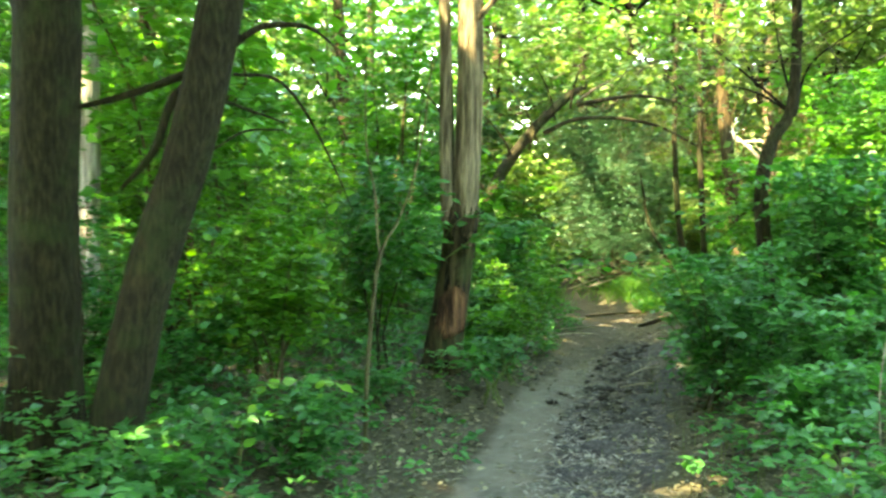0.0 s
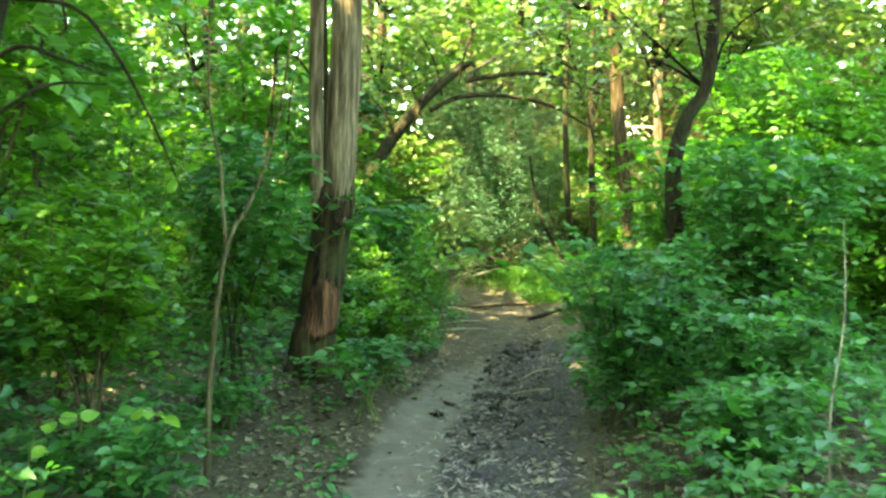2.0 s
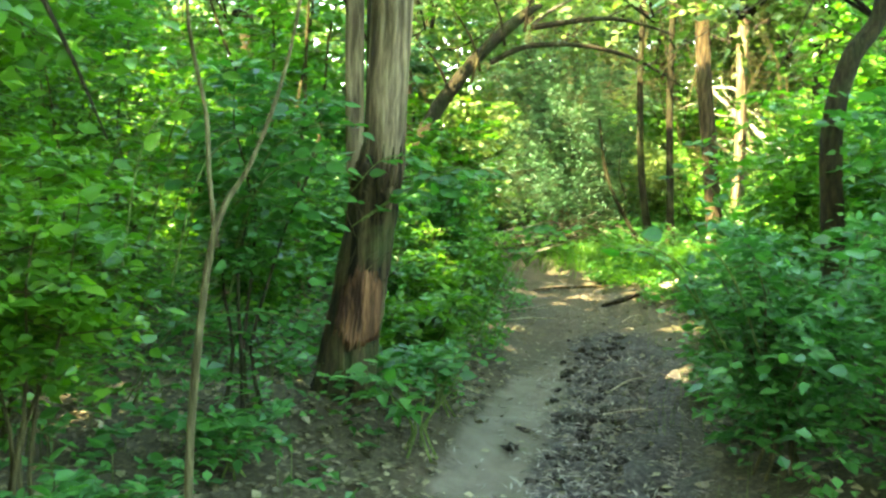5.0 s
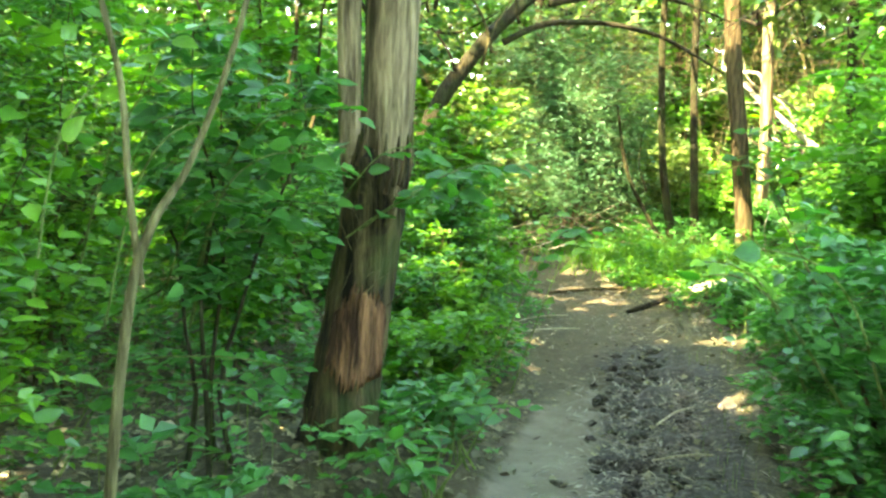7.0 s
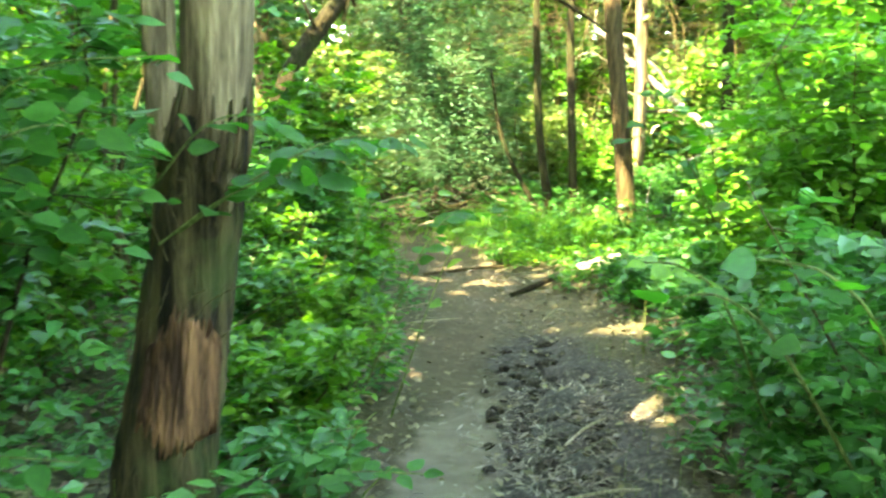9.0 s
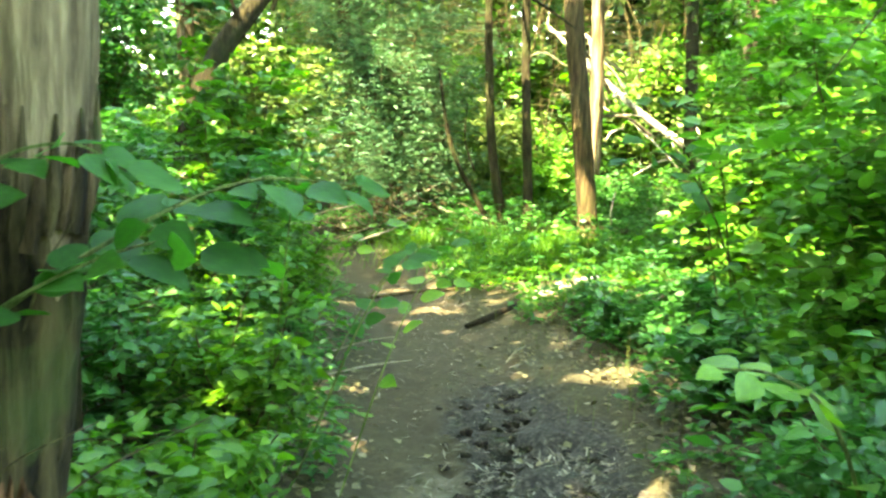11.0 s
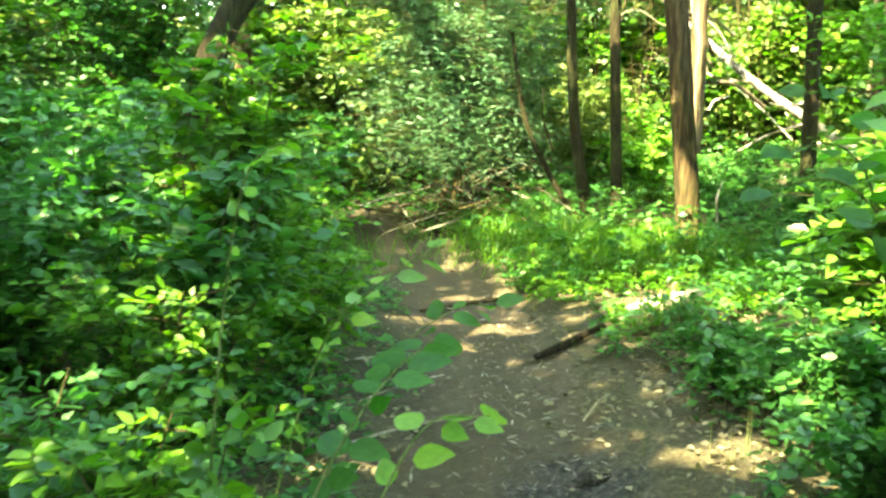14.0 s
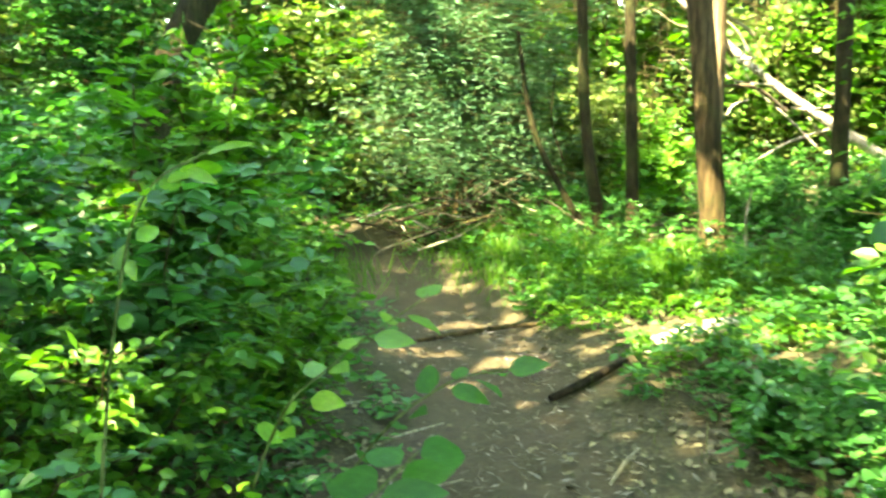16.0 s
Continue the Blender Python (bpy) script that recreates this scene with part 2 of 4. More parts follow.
def pipe(points, radii, sides=14, steps=10, rough=0.0, seed=0):
    """A limb along a smooth line through points, uneven, closed at its tip."""
    p, r = np.asarray(points, float), np.asarray(radii, float)
    s = np.linspace(0, len(p) - 1, (len(p) - 1) * steps + 1)
    k = np.minimum(s.astype(int), len(p) - 2)
    t = (s - k)[:, None]
    q = np.vstack([2 * p[0] - p[1], p, 2 * p[-1] - p[-2]])
    a, b, c, d = q[k], q[k + 1], q[k + 2], q[k + 3]
    line = 0.5 * (2 * b + (c - a) * t + (2 * a - 5 * b + 4 * c - d) * t ** 2 + (3 * b - a - 3 * c + d) * t ** 3)
    rad = np.interp(s, np.arange(len(r)), r)
    tan = unit(np.gradient(line, axis=0))
    up = np.array([0.13, 0.99, 0.05])
    u = unit(np.cross(tan, up))
    w = np.cross(tan, u)
    ang = np.arange(sides) * 2 * np.pi / sides
    lr = np.random.default_rng(seed)
    ph = lr.uniform(0, 6.28, 6)
    L = np.concatenate([[0], np.cumsum(np.linalg.norm(np.diff(line, axis=0), axis=1))])[:, None]
    bumpy = 1 + rough * (0.5 * np.sin(3 * ang[None] + ph[0] + 1.1 * L) + 0.35 * np.sin(7 * ang[None] + ph[1] + 0.8 * np.sin(2 * L + ph[2]))
                         + 0.35 * np.sin(5.3 * L + ph[3] + ang[None]) + 0.25 * np.sin(11 * ang[None] + ph[4] + 0.5 * L)) + rough * 0.25 * lr.normal(size=(len(L), sides))
    v = line[:, None] + (u[:, None] * np.cos(ang)[None, :, None] + w[:, None] * np.sin(ang)[None, :, None]) * (rad[:, None] * bumpy)[..., None]
    n = len(line)
    i = np.arange(sides)
    j = (i + 1) % sides
    f = np.stack([i, j, j + sides, i + sides], 1)
    faces = (f[None] + (np.arange(n - 1) * sides)[:, None, None]).reshape(-1, 4)
    verts = np.vstack([v.reshape(-1, 3), line[-1:] + tan[-1:] * rad[-1]])
    tip = np.stack([i + (n - 1) * sides, j + (n - 1) * sides, np.full(sides, n * sides), np.full(sides, n * sides)], 1)
    return verts, faces, tip[:, :3]


def pipe_mesh(name, points, radii, mat, sides=14, steps=10, rough=0.06, seed=0):
    v, f, tip = pipe(points, radii, sides, steps, rough, seed)
    me = bpy.data.meshes.new(name)
    me.from_pydata(v.tolist(), [], f.tolist() + tip.tolist())
    me.materials.append(mat)
    me.polygons.foreach_set("use_smooth", np.ones(len(me.polygons), bool))
    me.update()
    return me


def oval(n, width, point):
    """A broad pointed blade with n outline points a side, folded along its rib."""
    u = np.linspace(0, 1, n + 2)
    w = width * np.sin(np.pi * u ** 0.75) ** 0.8 * (1 - 0.15 * u)
    rib = [(a, 0, -0.10 * a * a) for a in u * point]
    left = [(a * point, b, 0.06 * math.sin(3.1 * a) + 0.012 * math.sin(17 * a) - 0.08 * a * a) for a, b in zip(u[1:-1], w[1:-1])]
    v = rib + left + [(a, -b, c) for a, b, c in left]
    f = []
    m = n + 2
    for base, flip in ((m, False), (m + n, True)):
        side = [0] + [base + i for i in range(n)] + [m - 1]
        for i in range(m - 1):
            a, b, c, d = i, i + 1, side[i + 1], side[i]
            for t in ((a, b, c), (a, c, d)):
                if len(set(t)) == 3:
                    f.append(t[::-1] if flip else t)
    return np.array(v, float), np.array(f)


# Leaf outlines: along, across, lift
BLADE = (np.array([(0, 0, 0), (0.42, 0.36, 0.07), (1, 0, -0.10), (0.42, -0.36, 0.07)]), np.array([(0, 2, 1), (0, 3, 2)]))
MID = (np.array([(0, 0, 0), (0.30, 0.28, 0.05), (0.66, 0.22, 0.03), (1, 0, -0.14), (0.66, -0.22, 0.03), (0.30, -0.28, 0.05)]), np.array([(0, 3, 2), (0, 2, 1), (0, 4, 3), (0, 5, 4)]))
SLIM = (np.array([(0, 0, 0), (0.5, 0.10, 0.02), (1, 0, -0.08), (0.5, -0.10, 0.02)]), np.array([(0, 2, 1), (0, 3, 2)]))

GRASS = (np.array([(0, 0.02, 0), (0, -0.02, 0), (0.55, 0.014, 0.06), (0.55, -0.014, 0.06), (1, 0, 0.28)]), np.array([(0, 1, 3), (0, 3, 2), (2, 3, 4)]))


def leaves(P, A, N, S, shape=BLADE):
    """Leaf blades at P along A, facing N, S long."""
    A = unit(A)
    B = unit(np.cross(N, A))
    N = np.cross(A, B)
    tv, tf = shape
    curl = np.random.default_rng(len(P)).uniform(0.2, 1.5, (len(P), 1, 1))
    wide = np.random.default_rng(len(P) + 1).uniform(0.8, 1.15, (len(P), 1, 1))
    v = P[:, None] + S[:, None, None] * (A[:, None] * tv[None, :, 0:1] + B[:, None] * tv[None, :, 1:2] * wide + N[:, None] * tv[None, :, 2:3] * curl)
    f = tf[None] + (np.arange(len(P)) * len(tv))[:, None, None]
    return v.reshape(-1, 3), f.reshape(-1, 3)


def clear_of_walk(P, head=0.45, feet=0.5):
    """Keeps the way of the walker and the trodden path free."""
    near = np.abs(P[:, 0] - np.interp(P[:, 1], WALK_Y, WALK_X)) < head
    lane = near & (P[:, 1] < 8.3) & (P[:, 1] > -3)
    half = feet + 0.12 * np.sin(P[:, 1] * 2.1) + np.where(P[:, 0] > path_x(P[:, 1]), 0.12, -0.05)
    off = P[:, 0] - path_x(P[:, 1])
    low = (np.abs(off) < half) & (P[:, 2] < 1.6) & (P[:, 1] < 16.2)
    open_verge = np.interp(P[:, 1], [3, 5.5, 7.5, 9, 10.5, 11.5, 12.5, 13.5], [0.9, 1.0, 0.85, 0.9, 1.1, 0.95, 0.55, 0.4]) + 0.12 * np.sin(P[:, 1] * 5.3 + P[:, 0] * 3)
    verge = (off > 0) & (off < open_verge) & (P[:, 2] < 0.42)
    return ~(lane | low | verge)


def sprays(O, D, L, k, size, flat=0.4, droop=0.25, side=0.9):
    """Twigs from O along D, with k leaves in two ranks on each. Gives leaf places, axes, normals, sizes and the twig rods."""
    m = len(O)
    t = (np.arange(k) + 0.6) / k
    sag = np.array([0, 0, -1.0]) * droop
    pts = O[:, None] + D[:, None] * (L[:, None] * t[None])[..., None] + sag * (L[:, None] * t[None] ** 2)[..., None]
    perp = unit(np.cross(D, np.array([0, 0, 1.0])) + 1e-6)
    sgn = np.where(np.arange(k) % 2 == 0, 1.0, -1.0)[None, :, None]
    A = D[:, None] * 0.55 + perp[:, None] * sgn * side + rng.normal(0, 0.28, (m, k, 3))
    A[:, -1] = D + sag * 0.8
    N = np.array([0, 0, 1.0]) + rng.normal(0, flat, (m, k, 3))
    S = size * rng.uniform(0.5, 1.3, (m, k)) * rng.uniform(0.85, 1.25, (m, 1))
    end = O + D * L[:, None] + sag * L[:, None]
    return pts.reshape(-1, 3), A.reshape(-1, 3), N.reshape(-1, 3), S.ravel(), (O, end)


def directions(n, lift=0.15, spread=0.25):
    a = rng.uniform(0, 2 * np.pi, n)
    d = np.stack([np.cos(a), np.sin(a), rng.normal(lift, spread, n)], 1)
    return unit(d)


def shrub(x, y, height, radius, twigs, k=9, size=0.085, mat=None, label="", stems=5, shape=BLADE, name="shrub", category="shrub", group="undergrowth shrubs", low=0.12, bark=None, flat=0.6):
    """A bush of arching stems with flat sprays of leaves."""
    mat, bark = mat or LEAF, bark or TWIG_OLIVE
    z = float(ground_z(x, y))
    base = np.array([x, y, z])
    top = thing(name, (x, y, z), label, category, group)
    O, D, L, rods = [], [], [], []
    for i in range(stems):
        a = 2 * np.pi * (i + rng.uniform(-0.3, 0.3)) / stems
        out = radius * rng.uniform(0.25, 0.75)
        tall = height * rng.uniform(0.7, 1.0)
        s = np.linspace(0, 1, 6)[:, None]
        line = base + np.array([np.cos(a), np.sin(a), 0]) * out * s ** 1.4 + np.array([0, 0, tall]) * s + rng.normal(0, 0.03 * height, (6, 3)) * s
        line[0] = base + np.array([np.cos(a), np.sin(a), 0]) * (0.05 + 0.10 * radius) + np.array([0, 0, -0.05])
        r = np.linspace(0.005 + 0.004 * height, 0.002, 6)
        part("stem", pipe_mesh("stem", line, r, bark, 6, 2, 0.05, i), top)
        n = twigs // stems
        u = rng.uniform(low, 1, n) ** 0.85
        at = np.stack([np.interp(u, s[:, 0], line[:, c]) for c in range(3)], 1)
        O.append(at)
        D.append(directions(n, 0.12, 0.22))
        L.append(radius * rng.uniform(0.25, 0.75, n) * (1.15 - 0.5 * u))
    O, D, L = np.concatenate(O), np.concatenate(D), np.concatenate(L)
    P, A, N, S, (t0, t1) = sprays(O, D, L, k, size, flat)
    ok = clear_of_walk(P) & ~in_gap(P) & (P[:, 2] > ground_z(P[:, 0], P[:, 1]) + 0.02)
    v, f = leaves(P[ok], A[ok], N[ok], S[ok], shape)
    part("foliage", mesh_from("foliage", v, f, mat, smooth=True), top, kind="stuff")
    free = clear_of_walk(t1, 0.45) & (np.arange(len(t1)) % 3 == 0)
    rods.append((t0[free], t1[free], np.full(free.sum(), 0.0035), np.full(free.sum(), 0.0012)))
    v, f = frustum(*[np.concatenate([r[i] for r in rods]) for i in range(4)], 3)
    part("fine_branching", mesh_from("fine_branching", v, f, bark, smooth=True), top, kind="stuff")
    return top


def crown(top, centre, size, twigs, k=8, leaf=0.30, mat=None, lobes=7):
    """The leafy crown of a tree in several uneven lobes."""
    mat = mat or LEAF
    c, s = np.array(centre, float), np.array(size, float)
    lob = c + rng.uniform(-0.65, 0.65, (lobes, 3)) * s
    pick = rng.integers(0, lobes, twigs)
    O = lob[pick] + unit(rng.normal(size=(twigs, 3))) * (rng.uniform(0.2, 1, twigs) ** 0.5)[:, None] * s * 0.5
    D = unit(unit(O - lob[pick]) * 0.6 + directions(twigs, 0.0, 0.3))
    P, A, N, S, (t0, t1) = sprays(O, D, rng.uniform(0.4, 1.0, twigs), k, leaf, 0.5)
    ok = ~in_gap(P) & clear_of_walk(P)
    v, f = leaves(P[ok], A[ok], N[ok], S[ok])
    part("crown", mesh_from("crown", v, f, mat), top, kind="stuff")
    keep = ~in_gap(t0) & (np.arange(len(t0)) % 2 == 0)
    rods = [(t0[keep], t1[keep], np.full(keep.sum(), 0.006), np.full(keep.sum(), 0.002))]
    a = c - np.array([0, 0, s[2] * 0.9])
    for i, e in enumerate(lob):
        part("branch", pipe_mesh("branch", [a, (a + e) / 2 + rng.normal(0, 0.1, 3), e], np.array([0.022, 0.015, 0.006]) * s[2], BARK_BLACK, 6, 4, 0.08, i), top)
    v, f = frustum(*rods[0], 3)
    part("fine_branching", mesh_from("fine_branching", v, f, TWIG, smooth=True), top, kind="stuff")


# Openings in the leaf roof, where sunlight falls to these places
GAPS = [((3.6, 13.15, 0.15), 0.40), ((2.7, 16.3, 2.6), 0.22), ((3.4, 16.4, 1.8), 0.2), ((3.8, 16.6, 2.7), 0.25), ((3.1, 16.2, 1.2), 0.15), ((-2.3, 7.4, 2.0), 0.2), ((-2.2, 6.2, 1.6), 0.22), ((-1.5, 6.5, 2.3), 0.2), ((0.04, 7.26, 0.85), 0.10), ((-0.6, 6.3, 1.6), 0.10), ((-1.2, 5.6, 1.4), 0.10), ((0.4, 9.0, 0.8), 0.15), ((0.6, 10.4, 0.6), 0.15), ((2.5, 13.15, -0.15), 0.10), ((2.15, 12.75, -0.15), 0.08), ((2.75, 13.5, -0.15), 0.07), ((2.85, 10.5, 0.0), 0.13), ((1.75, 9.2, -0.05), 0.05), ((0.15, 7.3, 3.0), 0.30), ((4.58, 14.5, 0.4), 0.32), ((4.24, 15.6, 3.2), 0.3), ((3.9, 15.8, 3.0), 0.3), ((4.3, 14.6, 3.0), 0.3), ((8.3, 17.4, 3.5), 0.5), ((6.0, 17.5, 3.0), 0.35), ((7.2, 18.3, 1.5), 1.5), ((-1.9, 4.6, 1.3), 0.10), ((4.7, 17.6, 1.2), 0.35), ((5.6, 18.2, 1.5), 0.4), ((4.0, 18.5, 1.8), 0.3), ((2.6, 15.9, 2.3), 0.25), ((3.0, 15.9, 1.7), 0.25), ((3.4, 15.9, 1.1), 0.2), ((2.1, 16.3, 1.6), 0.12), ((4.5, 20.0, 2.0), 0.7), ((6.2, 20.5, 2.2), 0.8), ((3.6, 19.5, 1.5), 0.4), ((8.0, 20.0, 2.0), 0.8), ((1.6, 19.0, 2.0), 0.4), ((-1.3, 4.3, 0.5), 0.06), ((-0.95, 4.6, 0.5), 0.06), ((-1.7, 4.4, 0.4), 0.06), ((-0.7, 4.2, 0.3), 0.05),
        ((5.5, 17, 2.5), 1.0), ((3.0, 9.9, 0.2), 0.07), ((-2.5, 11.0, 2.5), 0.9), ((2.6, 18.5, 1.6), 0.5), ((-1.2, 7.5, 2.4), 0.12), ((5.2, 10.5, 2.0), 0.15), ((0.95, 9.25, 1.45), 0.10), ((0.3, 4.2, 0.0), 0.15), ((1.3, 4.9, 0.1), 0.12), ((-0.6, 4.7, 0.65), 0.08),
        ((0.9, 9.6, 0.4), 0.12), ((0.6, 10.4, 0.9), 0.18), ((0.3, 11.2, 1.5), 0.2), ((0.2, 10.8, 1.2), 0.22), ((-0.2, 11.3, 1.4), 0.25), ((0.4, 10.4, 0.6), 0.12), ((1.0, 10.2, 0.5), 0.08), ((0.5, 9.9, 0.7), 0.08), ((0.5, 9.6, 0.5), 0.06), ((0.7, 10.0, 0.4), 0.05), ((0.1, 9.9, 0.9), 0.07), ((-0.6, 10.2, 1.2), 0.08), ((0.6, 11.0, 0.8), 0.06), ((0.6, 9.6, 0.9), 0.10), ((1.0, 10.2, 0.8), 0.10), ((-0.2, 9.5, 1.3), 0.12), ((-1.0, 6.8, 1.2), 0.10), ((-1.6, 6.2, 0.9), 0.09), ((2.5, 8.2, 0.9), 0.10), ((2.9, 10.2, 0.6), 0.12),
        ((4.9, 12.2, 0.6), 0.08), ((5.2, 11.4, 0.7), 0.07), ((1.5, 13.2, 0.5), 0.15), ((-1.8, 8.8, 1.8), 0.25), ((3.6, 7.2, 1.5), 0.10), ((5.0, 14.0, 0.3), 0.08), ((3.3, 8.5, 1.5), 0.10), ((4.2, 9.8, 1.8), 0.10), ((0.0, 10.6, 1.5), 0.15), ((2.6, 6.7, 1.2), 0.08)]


LATTICE = np.random.default_rng(11).uniform(0, 1, (128, 128))
SUN_U = unit(np.cross(np.array(SUN_FROM), np.array([0, 0, 1.0])))
SUN_V = np.cross(np.array(SUN_FROM), SUN_U)


def dappled(P):
    """Where the leaf roof is thin: small uneven holes along the sun's way, more of them over the far side of the wood."""
    u, v = P @ SUN_U / 0.33 + 500, P @ SUN_V / 0.33 + 500
    i, j = np.floor(u).astype(int), np.floor(v).astype(int)
    a, b = u - i, v - j
    i, j, i1, j1 = i % 128, j % 128, (i + 1) % 128, (j + 1) % 128
    value = (LATTICE[i, j] * (1 - a) + LATTICE[i1, j] * a) * (1 - b) + (LATTICE[i, j1] * (1 - a) + LATTICE[i1, j1] * a) * b
    s = np.array(SUN_FROM)
    land = P - s * ((P[:, 2] - 1.0) / s[2])[:, None]
    x, y = land[:, 0], land[:, 1]
    limit = np.interp(y, [5, 8.5, 10, 15, 18, 30], [0.88, 0.84, 0.80, 0.80, 0.66, 0.60])
    behind = (x < 0.7) & (x > -4) & (y > 7) & (y < 14)
    limit = np.where(behind, limit - 0.10, limit)
    open_path = (np.abs(x - path_x(y) - 1.1) < 2.2) & (y < 15.8)
    limit = np.where(open_path, 0.93, limit)
    return (value > limit) & (P[:, 2] > np.where(behind, 1.6, 2.3))


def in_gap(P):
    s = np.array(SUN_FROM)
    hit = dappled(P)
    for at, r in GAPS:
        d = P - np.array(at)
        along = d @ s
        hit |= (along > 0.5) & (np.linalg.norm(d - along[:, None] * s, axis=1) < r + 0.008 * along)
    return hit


# ---- the ground ----


def axis(lo, hi, fine_lo, fine_hi, step, far):
    return np.unique(np.concatenate([np.geomspace(1, 1 + fine_lo - lo, far) * -1 + 1 + fine_lo, np.arange(fine_lo, fine_hi, step), np.geomspace(1, 1 + hi - fine_hi, far) - 1 + fine_hi]))


gx, gy = axis(-400, 400, -4, 7, 0.075, 40), axis(-400, 400, 1.5, 18, 0.075, 40)
X, Y = np.meshgrid(gx, gy)
OFF = X - path_x(Y)
MUDDY = np.exp(-(np.abs(X - (path_x(Y) + 0.42 - 0.15 * (Y > 10))) / 0.40) ** 3) * np.interp(Y, [4.2, 5.6, 9.8, 11.5], [0, 1, 1, 0])
TROD = np.exp(-(np.abs(OFF + 0.05) / 0.52) ** 4) * np.interp(Y, [14.3, 16.5], [1, 0.1])
fleck = rng.normal(0, 1, X.shape)
Z = ground_z(X, Y) - 0.04 * TROD + fleck * (0.006 + 0.014 * MUDDY) + 0.02 * TROD * (np.sin(5.3 * X + 2 * np.sin(2.1 * Y)) * np.sin(3.7 * Y + 1.3 * X)) + MUDDY * 0.03 * (np.sin(9 * X + 3 * Y) * np.sin(8 * Y - 2 * X))
ny, nx = X.shape
idx = np.arange(nx * ny).reshape(ny, nx)
quad = np.stack([idx[:-1, :-1], idx[:-1, 1:], idx[1:, 1:], idx[1:, :-1]], -1).reshape(-1, 4)
gm = mesh_from("ground", np.stack([X, Y, Z], -1).reshape(-1, 3), quad, SOIL, smooth=True)
CLAY = np.exp(-(np.abs(OFF + 0.10) / 0.34) ** 4) * np.interp(Y, [3.0, 4.5, 8.6, 10.2], [0.3, 0.85, 0.85, 0.0])
for nm, val in (("trodden", TROD), ("mud", MUDDY), ("clay", CLAY)):
    gm.attributes.new(nm, "FLOAT", "POINT").data.foreach_set("value", val.ravel().astype(np.float32))
tagged(new("ground", gm), "woodland floor of leaf mould with a trodden muddy footpath", "ground", kind="structure")

# ---- trees ----


def tree(x, y, line, radii, bark, label, crown_at=None, crown_size=(2.5, 2.5, 2), twigs=450, leaf=0.30, mat=None, sides=16, rough=0.06, seed=1, lobes=6):
    """line: points of the trunk, from its foot."""
    z = float(ground_z(x, y))
    top = thing("tree", (x, y, z), label, "tree", "woodland trees")
    pts = [(x + a, y + b, z - 0.06 + c) for a, b, c in line]
    part("trunk", pipe_mesh("trunk", pts, radii, bark, sides, 10, rough, seed), top)
    if y > 10.5 and crown_at:
        crown(top, (x + rng.uniform(-0.8, 0.8), y + rng.uniform(-0.8, 0.4), 4.3), (2.6, 2.4, 1.1), 300, leaf=0.14, mat=LEAF_OLIVE, lobes=5)
    if crown_at:
        crown(top, crown_at, crown_size, twigs, leaf=leaf, mat=mat, lobes=lobes)
    return top


def limb(top, pts, radii, bark, seed=0, name="limb", label="", sides=9, rough=0.08):
    return part(name, pipe_mesh(name, pts, radii, bark, sides, 8, rough, seed), top, label)


# the old double trunk beside the path, with a torn patch of bare wood near its foot
main = tree(0.02, 7.42, [(-0.03, 0, -0.2), (0.0, 0, 0.15), (0.06, 0, 0.6), (0.15, 0, 1.3), (0.19, 0, 2.2), (0.21, 0.1, 4.0), (0.3, 0.2, 7.8)], [0.14, 0.11, 0.10, 0.102, 0.10, 0.095, 0.07],
            BARK_GREY, "double-trunked grey tree with a torn brown scar near its foot", (0.3, 8.0, 8.8), (3.0, 3.0, 2.0), 430, sides=28, rough=0.07, seed=3)
foot = float(ground_z(0.02, 7.42)) - 0.26
limb(main, [(0.10, 7.44, foot + 1.0), (0.06, 7.42, foot + 1.3), (0.025, 7.40, foot + 1.6), (0.02, 7.40, 2.4), (0.01, 7.42, 3.2), (-0.1, 7.5, 6)], [0.06, 0.055, 0.048, 0.046, 0.045, 0.04], BARK_GREY, 5, "second_trunk", sides=20)
limb(main, [(-0.02, 7.42, foot), (0.01, 7.42, foot + 0.35), (0.065, 7.42, foot + 0.8), (0.115, 7.42, foot + 1.2), (0.14, 7.42, foot + 1.44)], [0.23, 0.155, 0.135, 0.128, 0.122], BARK_MID, 8, "bark_sleeve", "dark mossy bark round the lower trunk", 26, 0.10)


def torn_patch():
    """A ragged shell of bare wood on the near face of the foot, its edge splintered."""
    lr = np.random.default_rng(5)
    n, m = 44, 14
    ang = np.linspace(radians(228), radians(322), n)
    lo = 0.50 + 0.10 * np.abs(np.linspace(-1, 1, n)) + lr.normal(0, 0.028, n)
    hi = 0.93 - 0.10 * np.linspace(-1, 1, n) ** 2 + lr.normal(0, 0.028, n)
    u = np.linspace(0, 1, m)[:, None]
    h = lo + (hi - lo) * u
    r = np.interp(h, [0, 0.35, 0.8, 1.2], [0.24, 0.168, 0.142, 0.136]) + 0.010 + lr.normal(0, 0.0028, n)[None] + lr.normal(0, 0.002, h.shape)
    r[0], r[-1] = r[0] - 0.035, r[-1] - 0.035
    r[:, 0], r[:, -1] = r[:, 0] - 0.03, r[:, -1] - 0.03
    cx = np.interp(h, [0, 0.35, 0.8, 1.2], [-0.02, 0.01, 0.065, 0.115])
    v = np.stack([cx + r * np.cos(ang), 7.42 + r * np.sin(ang), foot + h], -1).reshape(-1, 3)
    idx = np.arange(n * m).reshape(m, n)
    f = np.stack([idx[:-1, :-1], idx[:-1, 1:], idx[1:, 1:], idx[1:, :-1]], -1).reshape(-1, 4)
    part("torn_wood", mesh_from("torn_wood", v, f, WOOD_BARE, smooth=True), main, "bare torn red-brown wood")


